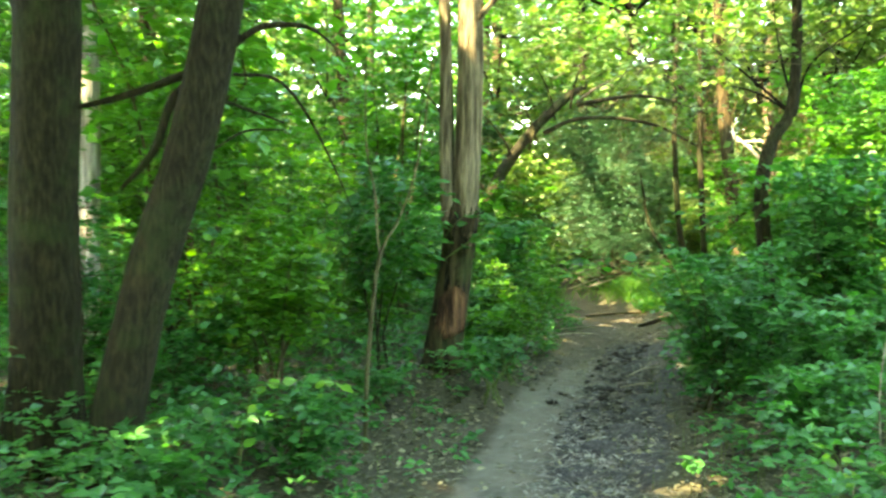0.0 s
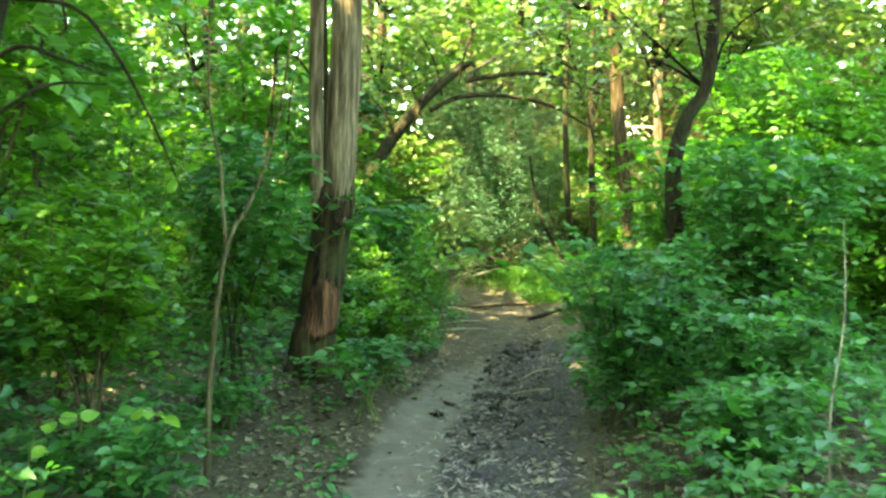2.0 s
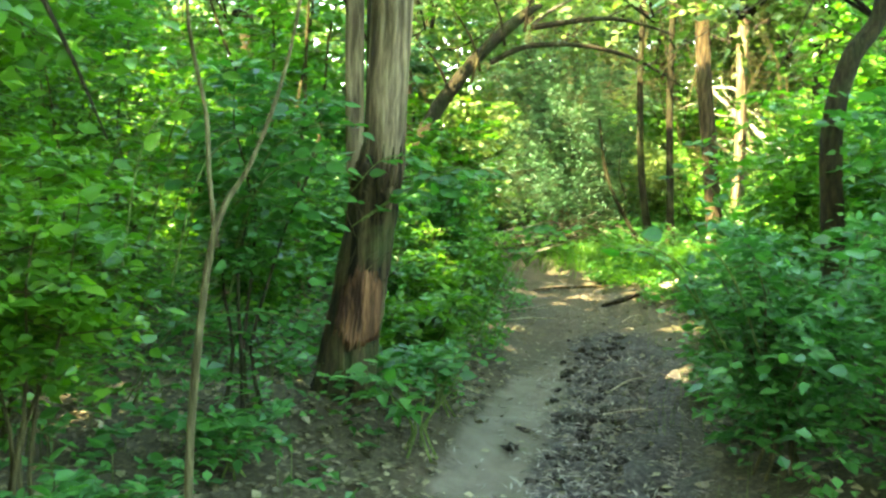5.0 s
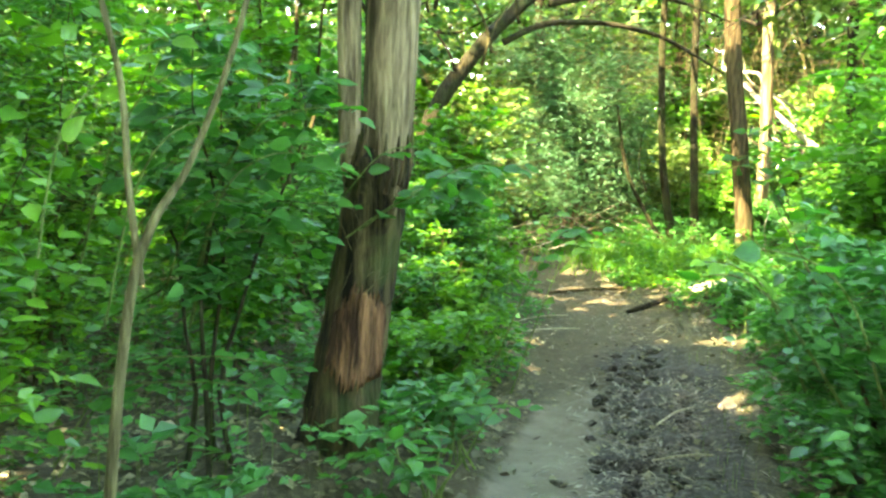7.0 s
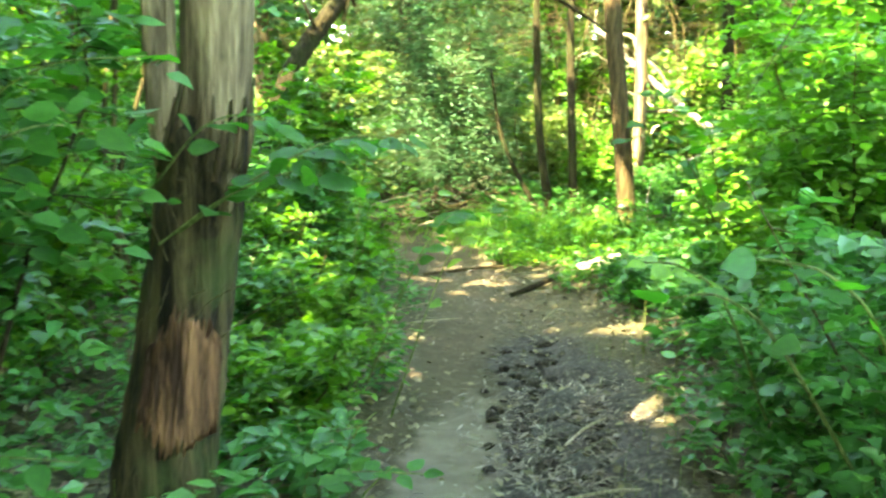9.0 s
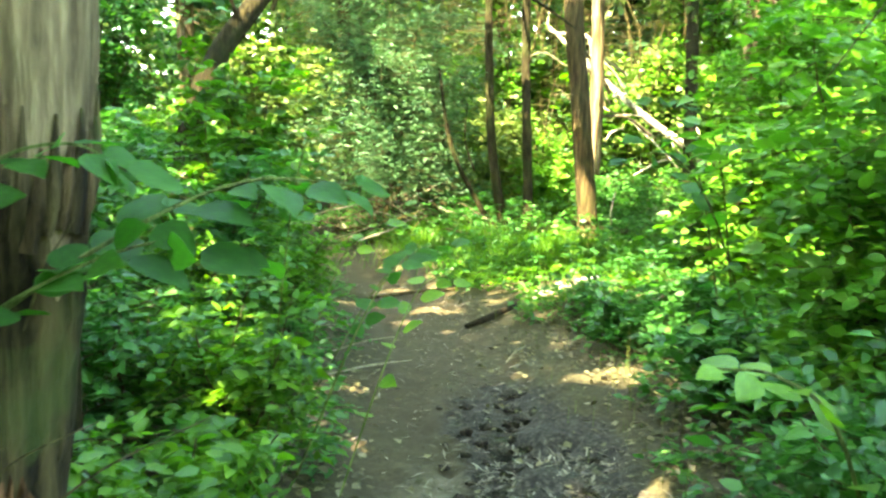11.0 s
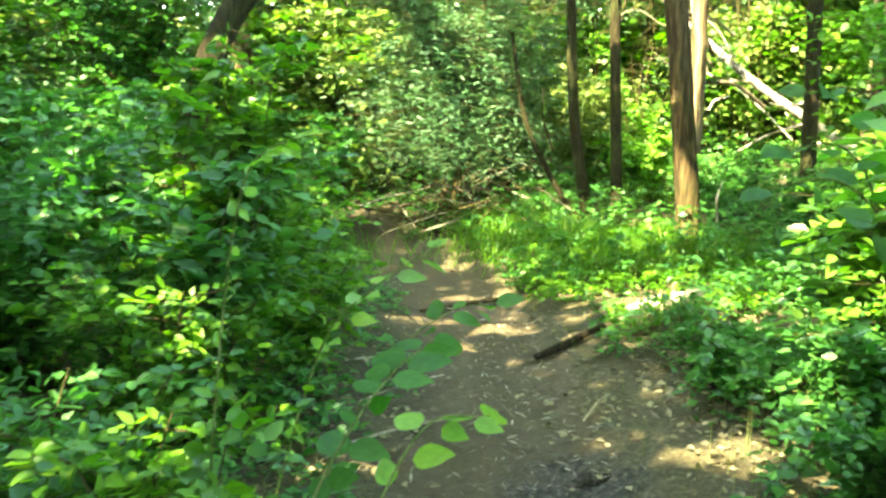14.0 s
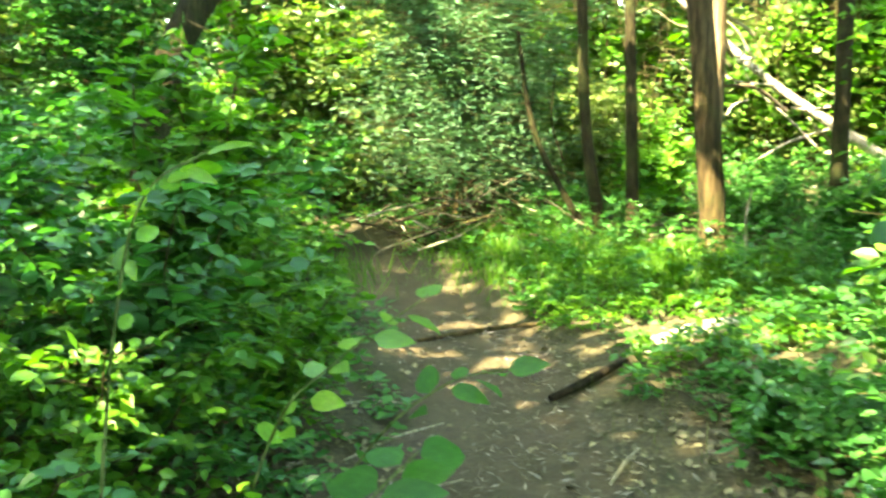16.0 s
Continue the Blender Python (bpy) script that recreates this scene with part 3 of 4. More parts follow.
torn_patch()
for k in range(16):
    a = radians(180 + 13 * k - 10)
    rr, h0 = 0.115, foot + rng.uniform(1.30, 1.42)
    cx = 0.135
    limb(main, [(cx + rr * 1.06 * math.cos(a), 7.42 + rr * 1.06 * math.sin(a), h0), (cx + 0.02 + rr * 1.04 * math.cos(a), 7.42 + rr * 1.04 * math.sin(a), h0 + 0.08),
                (cx + 0.03 + rr * math.cos(a), 7.42 + rr * math.sin(a), h0 + rng.uniform(0.12, 0.24))], [0.016, 0.014, 0.003], (BARK_MID, BARK_BROWN)[k % 2], 60 + k, "bark_strip", sides=6, rough=0.25)
# the stems at the start of the walk
tree(-2.04, 4.75, [(0, 0, 0), (0.02, 0, 0.5), (0.03, 0, 1.4), (0.08, 0, 2.6), (0.2, 0, 5), (0.2, 0, 8)], [0.24, 0.18, 0.165, 0.16, 0.14, 0.08], BARK_DARK,
     "stout dark-barked tree standing beside a leaning stem", (-2.2, 4.5, 7.5), (3, 3, 2), 600, sides=22, seed=11)
leaner = tree(-1.64, 4.5, [(0, 0, 0), (0.07, 0, 0.4), (0.22, 0, 1.0), (0.47, 0, 1.8), (0.64, 0, 2.6), (0.88, 0, 4.2), (1.0, 0.1, 7)], [0.16, 0.125, 0.115, 0.11, 0.105, 0.09, 0.05], BARK_DARK,
     "slender dark-barked tree leaning over the undergrowth", (-0.4, 4.2, 7.2), (2.4, 2.4, 1.6), 450, sides=18, seed=12)
limb(leaner, [(-1.05, 4.55, 2.24), (-1.26, 4.62, 2.17), (-1.6, 4.7, 2.07), (-2.0, 4.8, 2.0)], [0.026, 0.022, 0.018, 0.010], BARK_DARK, 92)
limb(leaner, [(-1.16, 4.6, 2.19), (-1.32, 4.62, 2.04), (-1.42, 4.64, 1.80), (-1.6, 4.7, 1.62)], [0.026, 0.024, 0.022, 0.010], BARK_DARK, 97)
limb(leaner, [(-1.04, 4.5, 2.26), (-0.88, 4.5, 2.37), (-0.74, 4.5, 2.39), (-0.62, 4.5, 2.37), (-0.5, 4.52, 2.28)], [0.022, 0.017, 0.014, 0.010, 0.004], BARK_DARK, 93)
limb(leaner, [(-1.0, 4.52, 2.16), (-0.80, 4.55, 2.14), (-0.66, 4.58, 1.98), (-0.52, 4.6, 1.70), (-0.44, 4.62, 1.5)], [0.010, 0.008, 0.007, 0.005, 0.002], BARK_DARK, 98, "drooping_twig")
tree(-2.69, 7.1, [(0, 0, 0), (0.02, 0, 1), (0.05, 0, 2.4), (0, 0, 5)], [0.09, 0.075, 0.07, 0.05], BARK_PALE, "thin pale-barked tree behind a stout trunk", (-2.7, 7.4, 6.0), (2, 2, 1.5), 350, seed=13)
# the crooked tree across the path
rt = tree(2.5, 7.25, [(0.0, 0, 0), (0.0, 0, 0.8), (-0.05, 0, 1.5), (0.02, 0, 1.9), (0.16, 0, 2.15), (0.20, 0, 2.7), (0.2, 0, 3.6), (0.4, 0, 6)], [0.08, 0.06, 0.055, 0.05, 0.043, 0.04, 0.036, 0.025],
          BARK_DARK, "crooked mossy dark-barked tree among bushes", (2.9, 7.6, 6.3), (2.4, 2.4, 1.6), 420, seed=14, rough=0.12)
crown(rt, (2.75, 7.4, 2.75), (1.1, 1.0, 0.6), 80, leaf=0.075, mat=LEAF_OLIVE, lobes=4)
# the arching dead tree behind
arch = tree(0.45, 12.7, [(0, 0, 0), (0.03, 0, 0.7), (0.12, 0, 1.35), (0.29, 0, 1.84), (0.55, 0, 2.22), (0.84, 0, 2.57), (1.20, 0, 2.92), (1.42, 0, 3.05)], [0.10, 0.085, 0.08, 0.076, 0.072, 0.066, 0.06, 0.03], BARK_DARK, "dark tree arching over the path with a broken knee", None, seed=15, rough=0.14)
limb(arch, [(1.78, 12.7, 2.80), (2.17, 12.68, 2.87), (2.6, 12.65, 2.92), (3.05, 12.6, 2.84), (3.5, 12.5, 2.66)], [0.036, 0.03, 0.026, 0.018, 0.008], BARK_DARK, 1)
limb(arch, [(1.35, 12.7, 2.42), (1.75, 12.66, 2.60), (2.3, 12.6, 2.62), (2.8, 12.6, 2.53), (3.15, 12.6, 2.38), (3.5, 12.6, 2.18)], [0.034, 0.030, 0.026, 0.022, 0.016, 0.008], BARK_DARK, 2)
# lit stub at the knee: lighter bark than the tree imitates sun on it
limb(arch, [(1.80, 12.7, 2.84), (1.98, 12.66, 2.98), (2.2, 12.6, 3.1), (2.42, 12.55, 3.2)], [0.022, 0.018, 0.013, 0.006], TWIG, 3, "broken_limb", "splintered limb, sunlit look put into lighter bark")
for k, (a, b, c) in enumerate([(0.95, 2.0, -0.5), (1.25, 2.32, -0.42), (1.5, 2.6, -0.3), (1.15, 2.2, 0.35), (1.7, 2.75, 0.2)]):
    limb(arch, [(a, 12.68, b), (a + c * 0.3, 12.6, b + 0.35), (a + c, 12.55, b + 0.75)], [0.018, 0.013, 0.004], (BARK_DARK, TWIG_OLIVE)[k % 2], 70 + k)
# the three stems beyond the bend
tree(4.62, 14.6, [(0.02, 0, 0), (0, 0, 0.4), (-0.12, 0, 1.4), (-0.27, 0, 2.6), (-0.4, 0, 4.5), (-0.5, 0, 8)], [0.13, 0.105, 0.10, 0.095, 0.09, 0.06], BARK_BROWN, "straight brown-barked tree at the bend of the path",
     (4.5, 15.2, 8), (2.8, 2.8, 2), 480, seed=16)
tree(4.36, 15.6, [(0, 0, 0), (-0.05, 0, 1), (-0.12, 0, 2.4), (-0.15, 0, 5)], [0.065, 0.052, 0.046, 0.035], BARK_DARK, "slim dark sapling stem", (4.2, 15.8, 6.2), (1.8, 1.8, 1.5), 280, seed=17)
tree(4.16, 15.8, [(0, 0, 0), (-0.18, 0, 0.9), (-0.26, 0, 1.8), (-0.3, 0, 3), (-0.25, 0, 5)], [0.065, 0.052, 0.047, 0.042, 0.03], BARK_DARK, "slim dark sapling stem with a curved foot", (3.6, 16.3, 6.4), (1.8, 1.8, 1.5), 280, seed=18)
bare = tree(4.08, 15.7, [(0, 0, 0), (-0.35, 0, 0.5), (-0.65, 0, 1.1), (-0.8, 0, 1.9)], [0.04, 0.03, 0.025, 0.015], BARK_DARK, "leaning bare sapling beside slim stems", None, seed=19)
limb(bare, [(3.72, 15.7, 0.85), (3.6, 15.7, 1.2), (3.62, 15.7, 1.6)], [0.012, 0.009, 0.004], BARK_DARK, 96)
limb(bpy.data.objects["trunk"].parent, [(0.22, 7.42, 2.9), (0.5, 7.35, 3.2), (0.9, 7.3, 3.6)], [0.03, 0.022, 0.01], BARK_GREY, 91)
thin = tree(0.06, 9.15, [(0, 0, 0), (0.0, 0, 0.6), (0.0, 0, 1.2), (0.03, 0, 1.9), (0.0, 0, 3.2)], [0.034, 0.029, 0.027, 0.025, 0.016], BARK_DARK, "thin straight dark stem among the bushes", None, seed=21, sides=10)
limb(thin, [(0.07, 9.15, 1.9), (0.25, 9.1, 2.15), (0.45, 9.1, 2.3)], [0.012, 0.009, 0.004], BARK_DARK, 94)
limb(thin, [(0.08, 9.15, 2.2), (-0.1, 9.2, 2.5), (-0.3, 9.2, 2.7)], [0.012, 0.009, 0.004], BARK_DARK, 95)
# standing trees around and behind, some added out of view to shade the path
FAR_AND_SHADING = [(5.8, 9.6, 0.12), (3.0, 19.5, 0.10), (3.8, 21, 0.09), (6.2, 21.5, 0.14), (9.6, 16, 0.16), (5.2, 23, 0.13), (-3.8, 12.5, 0.13), (-5.5, 9, 0.16), (-1.6, 17, 0.12),
       (0.8, 20, 0.14), (-4.2, 19, 0.18), (9.6, 21, 0.2), (-7.5, 15, 0.2), (10, 12, 0.17), (1.5, 27, 0.2), (7.6, 26, 0.18), (-9, 22, 0.2), (13, 18, 0.2), (4.0, 30, 0.2), (-3, 27, 0.2), (-4.4, 1.2, 0.17),
       (2.2, -3.5, 0.16), (-2.6, -4.2, 0.2), (-6, -3.0, 0.18), (-8.5, 3.5, 0.2), (-5.0, -9, 0.2), (0.5, -9, 0.2), (6.5, -4, 0.18),
       # added out of view, left and rear, so their crowns block sun streaks
       (-6.8, 6.5, 0.17), (-4.6, 2.6, 0.14), (-6.1, 5.0, 0.15), (-3.6, -1.0, 0.15), (-7.2, 0.4, 0.18), (-5.4, 3.8, 0.14), (-9.6, -1.5, 0.2), (-10.5, 7, 0.2), (-3.2, -7.2, 0.17), (-8.2, 10.5, 0.17), (-1.0, -2.0, 0.13)]
for i, (x, y, r) in enumerate(FAR_AND_SHADING):
    lean = rng.normal(0, 0.25, 2)
    h = rng.uniform(7, 10)
    tree(x, y, [(0, 0, 0), (lean[0] * 0.15, 0, 0.6), (lean[0] * 0.5, lean[1] * 0.3, h * 0.3), (lean[0], lean[1], h * 0.6), (lean[0] * 1.4, lean[1], h)], [r * 1.35, r * 1.05, r * 0.9, r * 0.75, r * 0.4],
         (BARK_GREY, BARK_DARK, BARK_BROWN)[i % 3], ("grey-barked tree of the wood, some of these added unseen for shade", "dark mossy tree of the wood, some of these added unseen for shade", "brown-barked tree of the wood, some of these added unseen for shade")[i % 3], (x + lean[0], y + lean[1], h * 0.92), (3.3, 3.3, 2.2), 330 if r > 0.08 else 90,
         leaf=0.27, mat=(LEAF, LEAF_LIGHT, LEAF_OLIVE)[i % 3], seed=30 + i)

tree(6.62, 16.0, [(0.05, 0, 0), (0, 0, 0.8), (-0.05, 0, 2), (-0.12, 0, 3.4), (-0.2, 0, 7)], [0.1, 0.08, 0.075, 0.07, 0.05], BARK_DARK, "slim dark-barked tree beside a fallen bleached tree", (6.7, 16.4, 7.6), (2.2, 2.2, 1.6), 200, leaf=0.2, seed=78)
# sunlit grey trunks far behind
for i, (x, y, r) in enumerate([(8.36, 17.5, 0.10), (6.05, 17.6, 0.09), (7.3, 21.0, 0.20), (6.7, 23.5, 0.13), (10.6, 20.2, 0.2), (11.9, 24.0, 0.2), (1.0, 24.0, 0.15), (-1.6, 20.5, 0.12)]):
    tree(x, y, [(0, 0, 0), (0.04, 0, 1.2), (0.02 * (-1) ** i, 0, 3.5), (0.1, 0, 6), (0.2, 0, 9)], [r * 1.2, r, r * 0.95, r * 0.8, r * 0.5], BARK_GREY, "grey-barked tree standing in sunlight far back", (x, y + 0.5, 8.6), (2.4, 2.4, 1.6), 150, leaf=0.25, mat=LEAF_OLIVE, seed=80 + i)

# ---- undergrowth ----
G = "broad-leaved green bush in the shade"
SHRUBS = [(0.3, 12.9, 1.2, 0.9), (1.0, 13.0, 1.0, 0.7), (0.2, 9.6, 0.9, 0.65), (1.3, 16.6, 1.3, 0.9), (-0.2, 11.6, 1.3, 0.9),
          (-2.3, 5.9, 1.5, 1.0), (-1.35, 6.6, 1.5, 0.85), (-3.3, 7.4, 2.4, 1.3), (-1.5, 8.3, 2.3, 1.1), (-2.8, 9.6, 3.0, 1.5), (-0.7, 9.2, 1.3, 0.8), (-4.6, 10, 3.2, 1.5), (-1.3, 11.3, 2.7, 1.3), (-3.2, 13, 3.4, 1.6), (0.0, 13.6, 1.6, 1.0),
          (-1.7, 14.8, 3.2, 1.6), (0.5, 16.4, 1.7, 1.0), (-5.2, 15.5, 3.6, 1.8), (-0.5, 18, 3, 1.5), (-0.75, 4.9, 0.6, 0.5), (0.45, 8.2, 0.7, 0.5), (0.7, 9.3, 0.85, 0.55), (0.55, 10.7, 0.9, 0.65), (1.15, 11.9, 0.8, 0.55), (1.2, 14.0, 0.9, 0.6)]
for x, y, h, r in SHRUBS + [(0.62, 11.3, 1.3, 0.75), (0.8, 11.6, 2.0, 0.5), (-1.5, 5.3, 0.9, 0.6), (-2.6, 4.6, 0.8, 0.7), (-1.3, 4.1, 0.5, 0.5)]:
    shrub(x, y, h, r, int((190 + 210 * r * h) * (0.5 if y < 5.4 else 0.75 if y < 8.6 and h > 1 or 8.8 < y < 12 else 1)), 10, 0.056 if h < 1.3 or y < 8.6 else 0.075, LEAF if (x + y) % 2 < 1.3 and y > 5.2 else LEAF_COOL, G, stems=4 + int(r * 2), shape=MID if y < 14 else BLADE)
shrub(-0.5, 7.15, 1.8, 0.55, 190, 9, 0.07, LEAF_COOL, "tall dark-green bush beside an old trunk", 4, MID, low=0.35, bark=BARK_DARK)
shrub(-1.0, 5.6, 1.5, 0.6, 230, 10, 0.062, LEAF, G, 5, MID, low=0.42)
for x, y, h, r in [(0.36, 6.95, 0.5, 0.42), (0.50, 7.55, 0.45, 0.40), (-0.45, 6.5, 0.3, 0.4), (-0.75, 5.7, 0.28, 0.35)]:
    shrub(x, y, h, r, 44, 7, 0.072, LEAF_COOL, "low broad-leaved plant at the foot of a tree", 6, MID, low=0.45, bark=STEM_GREEN, flat=0.3)
COOL = "blue-green leafy bush beside the path, tall farther ones paler as if sunlit"
RIGHT = [(1.95, 6.5, 1.2, 0.75), (2.25, 7.3, 1.0, 0.6), (3.45, 10.4, 0.6, 0.6), (4.7, 11.4, 0.8, 0.8), (5.3, 13.2, 0.5, 0.6), (2.1, 5.2, 0.5, 0.5), (2.45, 5.9, 0.75, 0.6), (2.9, 6.9, 1.7, 0.9), (2.7, 7.9, 0.7, 0.6), (3.2, 8.6, 1.9, 1.0), (3.2, 9.6, 0.5, 0.6), (4.5, 8.0, 1.9, 1.1), (3.9, 10.6, 1.5, 0.9), (5.0, 10.3, 2.8, 1.4), (3.4, 11.3, 0.3, 0.5),
         (5.6, 12.4, 2.6, 1.3), (5.9, 14.6, 0.7, 0.7), (5.7, 16.0, 0.6, 0.8), (6.2, 7.5, 3.2, 1.6), (8.2, 11.5, 3.4, 1.7)]
# tall bushes farther along get a lighter leaf that stands in for sunlight
for x, y, h, r in RIGHT:
    shrub(x, y, h, r, int((240 + 270 * r * h) * (0.72 if y < 7.4 else 1)), 10, 0.058 if h < 1.3 else 0.075, LEAF_COOL if y < 8 or h < 1 else LEAF_LIGHT, COOL, stems=4 + int(r * 2), shape=MID if y < 14 else BLADE)
# feathery grey-green bush in the middle distance
shrub(3.05, 17.0, 3.7, 1.7, 5200, 10, 0.072, LEAF_GREY, "feathery grey-green bush with fine narrow leaves", 9, SLIM, flat=0.9, low=0.16)
# overhanging light-green boughs
for x, y, h, r, n in [(-1.9, 6.9, 4.2, 1.9, 330), (-3.6, 9.2, 5.0, 2.2, 360), (-0.6, 11.0, 4.6, 1.8, 300), (1.9, 20.5, 5, 2, 260), (5.4, 19, 5, 2, 260), (8.5, 19, 5.5, 2.2, 300)]:
    shrub(x, y, h, r, n, 10, 0.11, LEAF_LIGHT, "tall understorey sapling with light-green layered leaves", 5, BLADE, "sapling", "sapling", "understorey saplings", low=0.4)
# the thicket behind the walker, never in view, added to cut light from the rear
for i in range(30):
    x, y = rng.uniform(-11, 10), rng.uniform(-13, 1.5)
    h = rng.uniform(1.5, 4)
    if abs(x - float(path_x(y))) < 1.0 + 0.4 * h:
        continue
    shrub(x, y, h, h * 0.45 + 0.4, 160, 8, 0.20, LEAF, "unseen leafy bush added behind the start to cut light", 4, group="distant bushes")
# the wood beyond
for i in range(130):
    a = rng.uniform(-1.2, 1.2)
    d = rng.uniform(4.5, 30) if i % 3 else rng.uniform(9, 16)
    x, y = 1.2 + d * math.sin(a), 6 + d * math.cos(a)
    off = x - float(path_x(y))
    h = rng.uniform(1.0, 3.0) if d < 13 else rng.uniform(1.5, 6.5)
    if abs(off) < 1.2 + h * 0.25 or (d < 8 and abs(off) < 3) or (0 < off < 3.6 and 11.5 < y < 19) or (4.6 < x < 9.2 and 12.8 < y < 18.8):
        continue
    shrub(x, y, h, h * 0.45 + 0.3, 320 if d < 16 else 260, 9, 0.11 if d < 13 else 0.16, (LEAF, LEAF_LIGHT, LEAF_OLIVE, LEAF_GREY)[i % 4], "leafy bush deep in the wood", 5, group="distant bushes")


for i in range(26):
    x, y = rng.uniform(-1.5, 11), rng.uniform(19.5, 27)
    h = rng.uniform(1.2, 4.5)
    shrub(x, y, h, h * 0.4 + 0.6, 330, 9, 0.17, (LEAF_OLIVE, LEAF, LEAF_GREY)[i % 3], "leafy bush deep in the wood", 5, group="distant bushes")


# low fine-leaved bushes between the slim stems and the fallen tree
for x, y, h, r, m in [(4.7, 17.7, 1.7, 0.8, LEAF_OLIVE), (5.6, 18.3, 2.1, 0.9, LEAF_LIGHT), (4.0, 18.6, 2.3, 0.8, LEAF_GREY), (5.1, 16.9, 0.8, 0.6, LEAF_LIGHT)]:
    shrub(x, y, h, r, 420, 9, 0.07, m, "fine-leaved light-green bush behind slim stems", 6, low=0.05, flat=0.9)
# the pale thicket behind the bend
for i in range(17):
    x, y = 1.6 + 0.55 * i + rng.normal(0, 0.2), rng.uniform(18.9, 22.5)
    h = rng.uniform(2.2, 4.8)
    shrub(x, y, h, h * 0.3 + 0.5, 520, 9, 0.10, (LEAF_OLIVE, LEAF_GREY, LEAF_OLIVE, LEAF_LIGHT)[i % 4], "pale thicket of fine leaves behind the bend", 7, group="distant bushes", low=0.03, flat=0.9)


def far_wood():
    """The wall of leaves that closes the wood all round."""
    n = 21000
    a = rng.uniform(0, 2 * np.pi, n)
    d = rng.uniform(26, 46, n)
    x, y = d * np.cos(a), 6 + d * np.sin(a)
    O = np.stack([x, y, ground_z(x, y) + 12.5 * rng.uniform(0, 1, n) ** 1.15 * (0.75 + 0.25 * np.sin(a * 9) * np.sin(a * 4 + 1))], 1)
    P, A, N, S, _ = sprays(O, directions(n), rng.uniform(0.8, 2.0, n), 9, 0.5, 0.6)
    v, f = leaves(P, A, N, S)
    tagged(new("far_woods", mesh_from("far_woods", v, f, LEAF_OLIVE)), "dense leaves of the far surrounding woods", "woods", kind="stuff")


far_wood()


def herbs():
    """Low leafy plants over the woodland floor."""
    n = 50000
    x, y = rng.uniform(-5, 8.5, n), 1.5 + 17.5 * rng.uniform(0, 1, n)
    off = np.abs(x - path_x(y))
    x[30000:], y[30000:] = rng.uniform(-14, 14, n - 30000), rng.uniform(-8, 32, n - 30000)
    off = np.abs(x - path_x(y))
    near = off > 0.5 + 0.25 * rng.uniform(0, 1, n) + 0.15 * np.sin(3 * y)
    bare = (np.abs(x - 3.55) < 0.42) & (np.abs(y - 13.1) < 0.28)
    bare |= (x > -1.9) & (x < 0.2) & (y > 4.9) & (y < 8.2) & (rng.uniform(0, 1, n) < 0.6)
    thick = (wave(x * 1.7, y * 1.7) + rng.uniform(-0.9, 0.9, n) > -0.35) & ~bare
    x, y = x[near & thick], y[near & thick]
    z = ground_z(x, y)
    h = rng.uniform(0.03, 0.48, len(x)) ** 1.15 * np.clip((np.abs(x - path_x(y)) - 0.3), 0.25, 1)
    O = np.stack([x, y, z + h], 1)
    P, A, N, S, (t0, t1) = sprays(O, directions(len(x), 0.25, 0.2), rng.uniform(0.06, 0.22, len(x)), 6, 0.06, 0.35, 0.5)
    ok = clear_of_walk(P, 0.35, 0.48)
    v, f = leaves(P[ok], A[ok], N[ok], S[ok])
    ob = new("ground_plants", mesh_from("ground_plants", v, f, LEAF_COOL))
    tagged(ob, "low green herbs and ivy covering the woodland floor", "plants", kind="stuff")
    some = np.arange(len(x)) % 3 == 0
    x, y, z, O = x[some], y[some], z[some], O[some]
    foot = np.stack([x, y, z - 0.02], 1)
    v, f = frustum(foot, O, np.full(len(x), 0.002), np.full(len(x), 0.0012), 3)
    tagged(new("plant_stalks", mesh_from("plant_stalks", v, f, STEM_GREEN)), "thin stalks of low woodland herbs", "plants", kind="stuff")


def litter():
    """Fallen leaves on the ground, thick beside the path."""
    n = 38000
    x, y = rng.uniform(-4, 7, n), 2 + 16 * rng.uniform(0, 1, n)
    x[26000:], y[26000:] = rng.uniform(-2, 3.4, n - 26000), rng.uniform(4.2, 12, n - 26000)
    off = x - path_x(y)
    muddy = (off > 0.1) & (off < 0.9) & (y > 4.6) & (y < 11)
    keep = rng.uniform(0, 1, n) < np.where(np.abs(off + 0.12) < 0.3, 0.10, 1.0) * np.where((np.abs(off) < 0.8) & (y > 9.5), 0.4, 1.0) * np.where(np.abs(off + 0.12) < 0.3, 1.0, np.where(muddy, 0.35, 1.0))
    x, y = x[keep], y[keep]
    P = np.stack([x, y, ground_z(x, y) - 0.04 * np.exp(-(np.abs(x - path_x(y) + 0.05) / 0.52) ** 4) + rng.uniform(0.006, 0.03, len(x))], 1)
    A = directions(len(x), 0.05, 0.25)
    N = np.array([0, 0, 1.0]) + rng.normal(0, 0.35, P.shape)
    v, f = leaves(P, A, N, rng.uniform(0.018, 0.065, len(x)))
    tagged(new("leaf_litter", mesh_from("leaf_litter", v, f, LITTER)), "dry brown fallen leaves scattered on the soil", "leaf litter", kind="stuff")


herbs()
litter()


